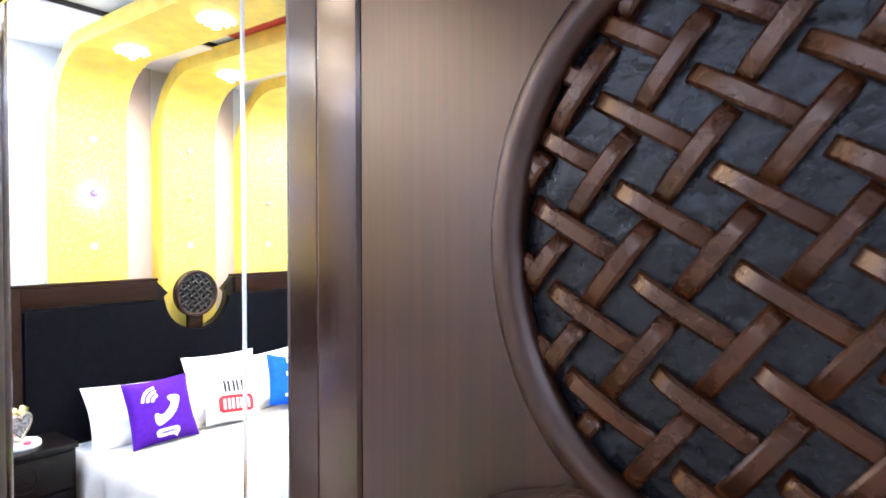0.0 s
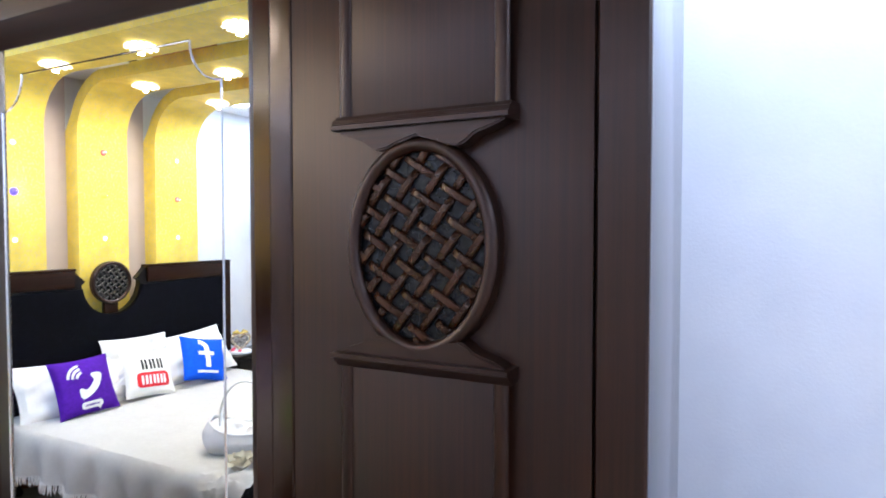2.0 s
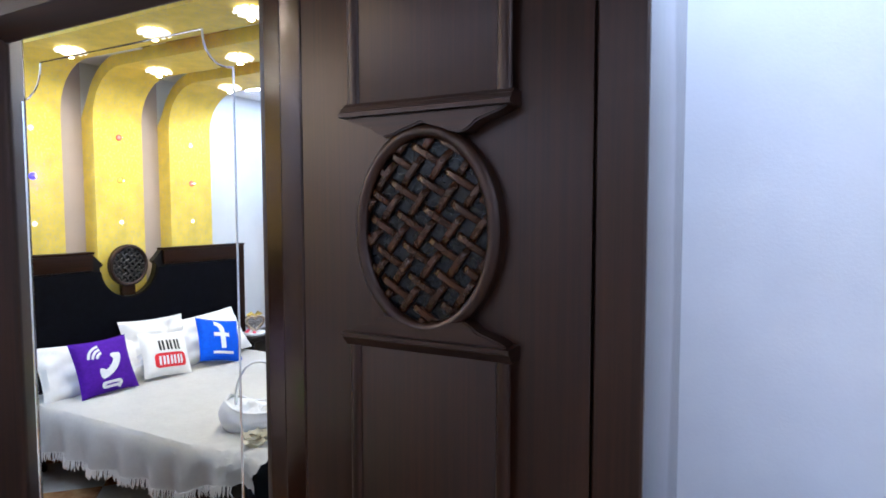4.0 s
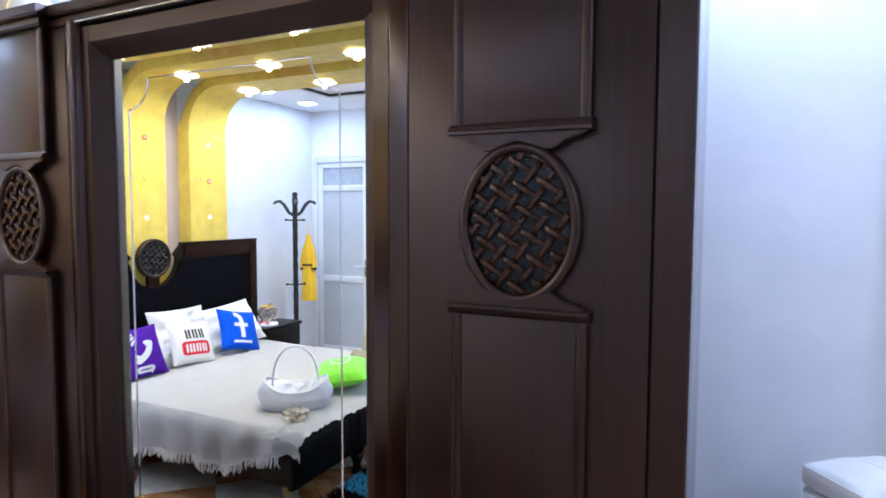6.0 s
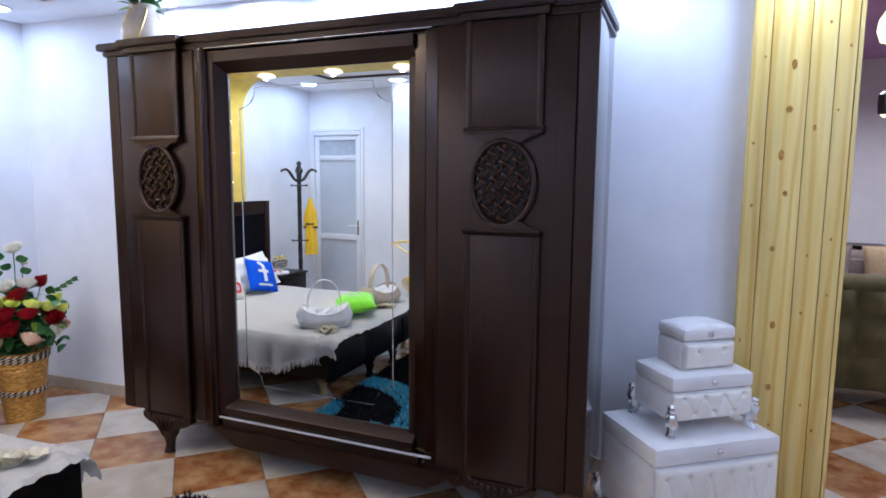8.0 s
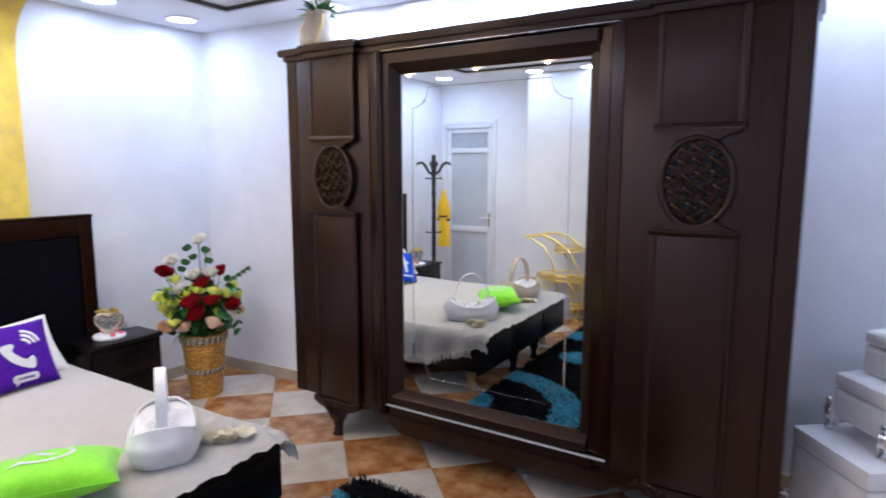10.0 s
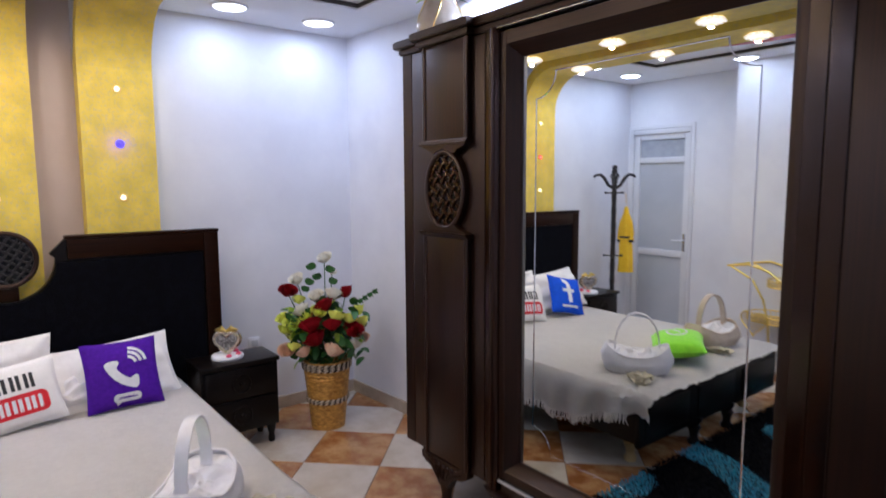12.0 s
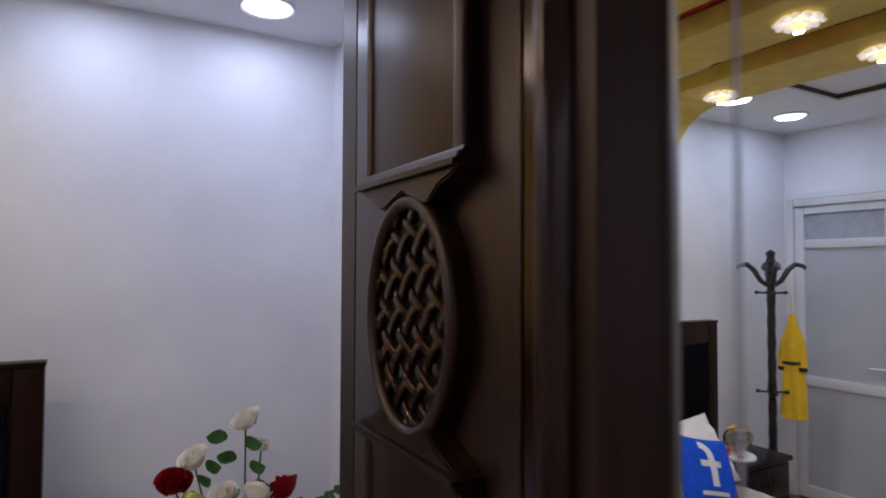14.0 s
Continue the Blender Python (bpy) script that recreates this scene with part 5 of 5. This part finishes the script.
for y in (-0.17, 0.17):
    pts = [(-0.40, y, 0.93), (-0.20, y, 0.96), (-0.02, y, 0.92), (0.16, y, 0.80), (0.27, y, 0.62), (0.32, y, 0.42), (0.30, y, 0.20), (0.26, y, 0.06)]
    part("arched_side", tube(bmesh.new(), pts, 0.010, 8), GOLD, cart)
    pts = [(-0.36, y, 0.925), (-0.16, y, 0.83), (-0.05, y, 0.66), (0.0, y, 0.45), (0.02, y, 0.25), (0.03, y, 0.06)]
    part("arched_side", tube(bmesh.new(), pts, 0.010, 8), GOLD, cart)
part("push_bar", tube(bmesh.new(), [(-0.40, -0.17, 0.93), (-0.43, -0.06, 0.925), (-0.43, 0.06, 0.925), (-0.40, 0.17, 0.93)], 0.010, 8), GOLD, cart)
for x0, x1, z, yw in ((-0.09, 0.19, 0.78, 0.17), (-0.28, 0.33, 0.46, 0.19), (-0.02, 0.36, 0.17, 0.17)):
    bm = bmesh.new()
    cx, a = (x0 + x1) / 2, (x1 - x0) / 2
    for zz in (z, z + 0.055):
        tube(bm, [(cx + a * math.cos(t * math.pi / 14), yw * math.sin(t * math.pi / 14), zz) for t in range(28)], 0.006, 6, True)
    for t in range(36):
        q = t * math.pi / 18
        p = (cx + a * math.cos(q), yw * math.sin(q))
        tube(bm, [(*p, z), (p[0], p[1], z + 0.055)], 0.003, 5)
    for k in range(-3, 4):
        yy = k * yw / 4
        h = a * math.sqrt(1 - (yy / yw) ** 2)
        tube(bm, [(cx - h, yy, z), (cx + h, yy, z)], 0.003, 5)
    shelf = part("shelf", bm, GOLD, cart)
    part("shelf_plate", prism(bmesh.new(), [(cx + a * 0.97 * math.cos(t * math.pi / 14), yw * 0.97 * math.sin(t * math.pi / 14)) for t in range(28)], "z", z - 0.003, z + 0.001), GILT, shelf)
for cx, cz in ((-0.11, 0.46), (0.27, 0.47)):
    bm = bmesh.new()
    hp = []
    for i in range(28):
        a = 2 * math.pi * i / 28
        hp.append((cx + 0.0075 * 16 * math.sin(a) ** 3, 0.20, cz + 0.0075 * (13 * math.cos(a) - 5 * math.cos(2 * a) - 2 * math.cos(3 * a) - math.cos(4 * a))))
    tube(bm, hp, 0.007, 6, True)
    for k in range(-5, 6):
        tube(bm, [(cx + k * 0.019, 0.20, cz - 0.09 + abs(k) * 0.016), (cx + k * 0.019, 0.20, cz + 0.085 - max(0, abs(k) - 4) * 0.03)], 0.0025, 5)
    for k in range(-3, 5):
        w = 0.105 if k >= 0 else 0.105 + k * 0.028
        tube(bm, [(cx - w, 0.20, cz + k * 0.019), (cx + w, 0.20, cz + k * 0.019)], 0.0025, 5)
    part("heart_grille", bm, GOLD, cart, "heart-shaped gold grille")
for x, y in ((0.03, -0.17), (0.03, 0.17), (0.26, -0.17), (0.26, 0.17)):
    bm = lathe(bmesh.new(), [(0.012, -0.011), (0.030, -0.011), (0.033, 0.0), (0.030, 0.011), (0.012, 0.011)], 18)
    bm.transform(Matrix.Translation((x, y, 0.033)) @ Matrix.Rotation(radians(90), 4, "X"))
    part("wheel", bm, GOLD, cart)

cart.scale = (0.94, 0.94, 0.93)

# ---- shag rug ----
RX0, RX1, RY0, RY1 = -1.27, 0.12, -2.75, 0.10
rug = thing("shag_rug", (-0.6, -1.3, 0), "black shag rug with curved turquoise patterns", "rug")
part("backing", slab(RX0 + 0.02, RX1 - 0.02, RY0 + 0.02, RY1 - 0.02, 0.001, 0.014, 0.003), RUG_K, rug, here=True)


def turquoise(x, y):
    d = math.hypot(x + 1.28, y + 0.22)
    if 0.58 < d < 0.79:
        return True
    if math.hypot((x + 1.27) / 1.2, (y + 0.26) / 1.5) < 0.13 or math.hypot(x + 0.80, y + 0.14) < 0.09:
        return True
    if math.hypot((x + 0.92) / 1.2, y + 1.58) < 0.17 or math.hypot((x + 1.12) / 1.3, y + 2.22) < 0.15 or math.hypot((x + 0.9) / 1.4, y + 2.62) < 0.11:
        return True
    e = math.hypot(x - 0.12, y + 1.2)
    return 0.40 < e < 0.58


rnd = random.Random(3)
verts, faces = {True: [], False: []}, {True: [], False: []}
N = 46000
for i in range(N):
    x, y = rnd.uniform(RX0, RX1), rnd.uniform(RY0, RY1)
    if min(x - RX0, RX1 - x) < 0.05 and min(y - RY0, RY1 - y) < 0.05 and rnd.random() < 0.6:
        continue
    k = turquoise(x + rnd.uniform(-.01, .01), y + rnd.uniform(-.01, .01))
    a, l, w, t = rnd.uniform(0, 6.28), rnd.uniform(0.026, 0.038), rnd.uniform(0.0022, 0.0040), rnd.uniform(0.004, 0.018)
    b = rnd.uniform(0, 6.28)
    ca, sa = w * math.cos(a), w * math.sin(a)
    tx, ty = t * math.cos(b), t * math.sin(b)
    n = len(verts[k])
    verts[k] += [(x - ca, y - sa, 0.010), (x + ca, y + sa, 0.010), (x + tx * .6 + ca, y + ty * .6 + sa, l * 0.75), (x + tx * .6 - ca, y + ty * .6 - sa, l * 0.75), (x + tx * 1.6, y + ty * 1.6, l * 0.9)]
    faces[k] += [(n, n + 1, n + 2, n + 3), (n + 3, n + 2, n + 4)]
for k, nm, m, lab in ((False, "dark_tuft", RUG_K, "long black pile"), (True, "bright_tuft", RUG_T, "glossy turquoise pile")):
    me = bpy.data.meshes.new(nm)
    me.from_pydata([(x + 0.6, y + 1.3, z) for x, y, z in verts[k]], [], faces[k])
    me.materials.append(m)
    ob = new(nm, me)
    ob.parent = rug
    tagged(ob, lab, kind="stuff")


# ---- stack of quilted boxes ----
def quilted_box(x, y, z, turn, L, W, H, lid, legs, label):
    t = thing("quilted_box", (x, y, z), label, "storage box", "stack of boxes", turn)
    base = legs

    part("body", slab(-L / 2, L / 2, -W / 2, W / 2, base, H - lid - 0.002, 0.012), PLUSH_W, t)
    hb = H - lid - base
    cols = max(2, round(L / 0.105))
    rows_of = ((0.86, 0.0), (0.22, 0.5)) if cols > 2 else ((0.70, 0.0),)
    studs = [((k + 0.5 + o) / cols, v) for v, o in rows_of for k in range(cols) if k + 0.5 + o < cols - 0.1]

    def dent(u, v):
        """Stuffed front: a soft swell, pulled in at each stud and along the creases between the rows."""
        swell = 0.020 * (max(0.0, (1 - (2 * u - 1) ** 8) * (1 - (2 * v - 1) ** 6))) ** 0.5
        for su, sv in studs:
            d2 = ((u - su) * L) ** 2 + ((v - sv) * hb) ** 2
            swell -= 0.013 * math.exp(-d2 / 0.00022)
        for su, sv in studs:
            for tu, tv in studs:
                if tv < sv and abs(tu - su) * cols < 0.75:
                    k = (v - tv) / (sv - tv)
                    if 0 <= k <= 1:
                        swell -= 0.006 * math.exp(-(((u - tu - (su - tu) * k) * L) / 0.006) ** 2)
        return swell

    bm = sheet(bmesh.new(), lambda u, v: Vector(((u - 0.5) * (L - 0.012), -W / 2 - 0.002 - dent(u, v), base + 0.008 + v * (hb - 0.018))), 90, 40)
    part("tufted_face", bm, QUILT, t, "cream tufted front")
    for off, turned in ((-L / 2, -90), (L / 2, 90)):
        bm = sheet(bmesh.new(), lambda u, v: Vector(((u - 0.5) * (W - 0.012), -0.002 - 0.008 * max(0.0, (1 - (2 * u - 1) ** 6) * (1 - (2 * v - 1) ** 6)) ** 0.5 - 0.0015 * noise.noise(Vector((u * 6, v * 5, L * 9))), base + 0.008 + v * (hb - 0.018))), 24, 20)
        bm.transform(Matrix.Translation((off, 0, 0)) @ Matrix.Rotation(radians(turned), 4, "Z"))
        part("padded_side", bm, PLUSH_W, t)
    bm = sheet(bmesh.new(), lambda u, v: Vector(((u - .5) * L * 0.985, (v - .5) * W * 0.985, H - 0.014 + 0.025 * (max(0, math.sin(math.pi * u) * math.sin(math.pi * v))) ** 0.35 + 0.003 * noise.noise(Vector((u * 5, v * 4, L * 7))) - 0.004 * math.exp(-((u - 0.5) / 0.012) ** 2))), 44, 30)
    l = part("lid", slab(-L / 2 - 0.004, L / 2 + 0.004, -W / 2 - 0.004, W / 2 + 0.004, H - lid, H - 0.010, 0.018), PLUSH_W, t)
    part("padded_top", bm, PLUSH_W, l)
    bm = ball(bmesh.new(), (0.0, -W / 2 - 0.006, H - lid * 0.55), 0.016, 1, 0.5, 1, 12, 8)
    part("clasp", bm, SILVER, l, "round crystal clasp")
    for u, v in studs:
        bm = ball(bmesh.new(), ((u - 0.5) * (L - 0.012), -W / 2 - 0.004 - dent(u, v), base + 0.008 + v * (hb - 0.018)), 0.0075, 1, 0.6, 1, 8, 6)
        part("button", bm, SILVER, t, "crystal button")
    if legs:
        for sx in (-1, 1):
            for sy in (-1, 1):
                cx, cy = sx * (L / 2 - 0.004), sy * (W / 2 - 0.004)
                k = 1.25 * legs / 0.07
                bm = tube(bmesh.new(), [(cx, cy, legs + 0.075 * k), (cx + 0.012 * k * sx, cy + 0.012 * k * sy, legs + 0.03 * k), (cx + 0.004 * sx, cy + 0.004 * sy, legs - 0.01), (cx - 0.004 * sx, cy - 0.004 * sy, legs * 0.5), (cx + 0.012 * sx, cy + 0.012 * sy, 0.0)],
                          [0.008 * k, 0.024 * k, 0.026 * k, 0.015 * k, 0.020 * k], 8)
                for j in range(5):
                    ball(bm, (cx + 0.012 * k * sx, cy + 0.012 * k * sy, legs + k * (0.065 - 0.02 * j)), 0.018 * k, 1, 1, 0.8, 8, 5)
                part("ornate_leg", bm, SILVER, t, "ornate silver leg")
    return t


BX, BY = 1.01, 0.825
quilted_box(BX, BY, 0, 37, 0.61, 0.43, 0.485, 0.09, 0.07, "large white quilted storage box on ornate silver legs")
quilted_box(BX + 0.01, BY + 0.01, 0.487, 37, 0.40, 0.28, 0.265, 0.075, 0.06, "medium white quilted box on silver legs, stacked on a larger one")
quilted_box(BX + 0.015, BY + 0.015, 0.754, 37, 0.255, 0.185, 0.19, 0.065, 0.0, "small white quilted box with a padded lid on the stack")

# ---- pine cladding on the end of the wall ----
clad = thing("pine_cladding", (1.43, back_y(1.43) - 0.02, 0.055), "knotty varnished pine boards cladding the end of the wall", "cladding")
edges = [1.196, 1.270, 1.424, 1.525, 1.600]
rnd = random.Random(8)
for x0, x1 in zip(edges, edges[1:]):
    y = back_y((x0 + x1) / 2)
    b = part("board", slab(x0 + 0.0014, x1 - 0.0014, y - 0.100, y - 0.003, 0.055, 2.61, 0.005), PINE, clad, here=True)
    n = 9 if 1.25 < x0 < 1.4 else 5
    for k in range(n):
        z = 0.35 + 2.2 * (k + rnd.random() * 0.8) / n
        r = rnd.uniform(0.005, 0.014) if n == 9 else rnd.uniform(0.004, 0.007)
        bm = lathe(bmesh.new(), [(r, 0), (r * 0.9, 0.0016), (r * 0.3, 0.002)], 12, 1.0, rnd.uniform(1.0, 2.2))
        bm.transform(Matrix.Translation(((x0 + x1) / 2 + rnd.uniform(-.02, .02), y - 0.1012, z)) @ Matrix.Rotation(radians(90), 4, "X"))
        part("knot", bm, KNOT, b, "dark brown knot", here=True)
part("edge_board", slab(1.602, 1.620, back_y(1.60) - 0.098, back_y(1.60) + 0.21, 0.055, 2.61, 0.004), PINE, clad, here=True)
single("trim_plinth", slab(1.196, 1.628, back_y(1.60) - 0.112, back_y(1.60) + 0.21, 0, 0.053, 0.004), BASEBOARD, "beige plinth under the pine boards", "trim", kind=S)


# ---- showroom ----
def sofa(x, y, turn, w, mat, label, tufted):
    t = thing("sofa", (x, y, 0), label, "sofa", "showroom sofas", turn)
    part("base", slab(-w / 2, w / 2, -0.42, 0.40, 0.12, 0.36, 0.03), mat, t)
    for k in range(3):
        x0 = -w / 2 + 0.18 + k * (w - 0.36) / 3
        part("seat_cushion", slab(x0 + 0.005, x0 + (w - 0.36) / 3 - 0.005, -0.20, 0.42, 0.365, 0.50, 0.04), mat, t)

    def back(u, v):
        tuft = 0.065 * (abs(math.sin(u * 9 * math.pi)) * abs(math.sin(v * 2.5 * math.pi + 0.5))) if tufted else 0.0
        return Vector(((u - .5) * w, -0.43 - tuft - 0.05 * math.sin(v * math.pi), 0.14 + 0.60 * v))
    part("back_rest", slab(-w / 2, w / 2, -0.43, -0.21, 0.365, 0.74, 0.05), mat, t)
    part("back_upholstery", sheet(bmesh.new(), back, 80, 30), mat, t)
    part("top_roll", tube(bmesh.new(), [(-w / 2, -0.36, 0.74), (0, -0.36, 0.745), (w / 2, -0.36, 0.74)], 0.085, 14), mat, t)
    for s in (-1, 1):
        part("armrest", tube(bmesh.new(), [(s * (w / 2 - 0.07), -0.40, 0.66), (s * (w / 2 - 0.07), 0.0, 0.62), (s * (w / 2 - 0.07), 0.40, 0.60)], [0.12, 0.12, 0.11], 14), mat, t)
        part("arm_side", slab(s * (w / 2 - 0.07) - 0.075, s * (w / 2 - 0.07) + 0.075, -0.40, 0.39, 0.37, 0.62, 0.02), mat, t)
        for yy in (-0.36, 0.34):
            part("foot", lathe(bmesh.new(), [(0.02, 0), (0.03, 0.06), (0.035, 0.121)], 10, centre=(s * (w / 2 - 0.1), yy)), RACK, t)
    return t


sofa(2.75, 3.25, 6, 1.95, OLIVE, "olive green velvet sofa with a buttoned back", True).scale = (1.0, 1.0, 1.14)
sofa(3.3, 5.4, 180, 2.1, GREYFAB, "grey-brown fabric sofa across the showroom", False)
cushion("cushion", standing(2.9, 5.42, 0.72, -90, 15, 4), 0.22, 0.20, 0.07, TAN, "tan cushion on the grey sofa", group="sofa cushions")
cushion("cushion", standing(2.35, 5.42, 0.72, -90, 15, -4), 0.22, 0.20, 0.07, GREYFAB, "grey cushion on the grey sofa", group="sofa cushions")
for x, y in ((2.55, 4.6), (3.05, 5.0), (2.35, 5.9)):
    t = thing("pendant_lamp", (x, y, 3.1), "small dark pendant lamp hanging from the showroom ceiling", "pendant lamp", "pendant lamps")
    part("cord", tube(bmesh.new(), [(0, 0, 0), (0, 0, -0.75)], 0.004, 6), RACK, t)
    part("shade", lathe(bmesh.new(), [(0.02, -0.72), (0.055, -0.75), (0.06, -0.80), (0.055, -0.90), (0.045, -0.93)], 16), RACK, t)
    part("bulb", lathe(bmesh.new(), [(0.03, -0.932), (0.02, -0.95), (0.004, -0.955)], 12), GLOW_P, t)
t = thing("pendant_lamp", (2.02, 2.3, 3.1), "round glowing glass pendant lamp", "pendant lamp", "pendant lamps")
part("cord", tube(bmesh.new(), [(0, 0, 0), (0, 0, -0.52)], 0.004, 6), RACK, t)
part("shade", lathe(bmesh.new(), [(0.02, -0.50), (0.05, -0.54), (0.085, -0.60), (0.09, -0.66), (0.07, -0.72), (0.02, -0.74)], 20), GLOW_P, t, "glowing amber glass globe")
side_table = thing("console_table", (2.5, 6.3, 0), "dark wooden console table by the far wall", "table")
part("tabletop", slab(-0.6, 0.6, -0.2, 0.2, 0.80, 0.84, 0.006), DARKBED, side_table)
part("body", slab(-0.56, 0.56, -0.17, 0.17, 0.55, 0.799, 0.006), DARKBED, side_table)
for x in (-0.52, 0.52):
    for y in (-0.14, 0.14):
        part("leg", slab(x - 0.03, x + 0.03, y - 0.03, y + 0.03, 0, 0.549, 0.004), DARKBED, side_table)
t = thing("blossom_vase", (2.28, 6.25, 0.84), "tall vase of white blossoms on the console table", "vase")
part("vase", lathe(bmesh.new(), [(0.05, 0), (0.08, 0.08), (0.06, 0.2), (0.045, 0.26), (0.05, 0.30)], 18), CERAMIC, t)
rnd = random.Random(21)
bm = bmesh.new()
for i in range(90):
    p = Vector((rnd.gauss(0, 0.13), rnd.gauss(0, 0.13), 0.46 + rnd.gauss(0, 0.12)))
    ball(bm, p, rnd.uniform(0.015, 0.03), 1, 1, 0.8, 6, 4)
part("blossom", bm, P_WHITE, t, "white blossoms")

# wall socket beside the nightstand
t = thing("wall_socket", (WALL_X, 0.14, 0.50), "small white plastic wall socket", "socket")
part("plate", slab(0.0005, 0.010, -0.04, 0.04, -0.04, 0.04, 0.003), PVC, t)
part("insert", slab(0.0105, 0.014, -0.022, 0.022, -0.022, 0.022, 0.002), PANEL, t)

# ---- floor tiles ----
HALF = 0.3125


def tile_mesh(name, mat):
    s = HALF * math.sqrt(2) / 2 - 0.0018
    bm = slab(-s, s, -s, s, -0.008, 0.0, 0.0)
    top = [e for e in bm.edges if all(abs(v.co.z) < 1e-6 for v in e.verts)]
    bmesh.ops.bevel(bm, geom=top, offset=0.0015, segments=1, affect="EDGES")
    bm.transform(Matrix.Rotation(radians(45), 4, "Z"))
    return link(name, bm, mat, False)


TILES = {True: tile_mesh("tile", TILE_O), False: tile_mesh("tile", TILE_W)}
for i in range(-8, 24):
    for j in range(-14, 22):
        if (i + j) % 2 == 0:
            continue
        x, y = -1.63 + HALF * i, 0.385 + HALF * j
        room = -3.6 < x < 3.1 and -3.5 < y < 1.4
        shop = 0.9 < x < 4.6 and 1.4 <= y < 6.4
        if room or shop:
            ob = new("tile", TILES[i % 2 != 0])
            ob.parent = ground
            ob.location = (x, y, 0)
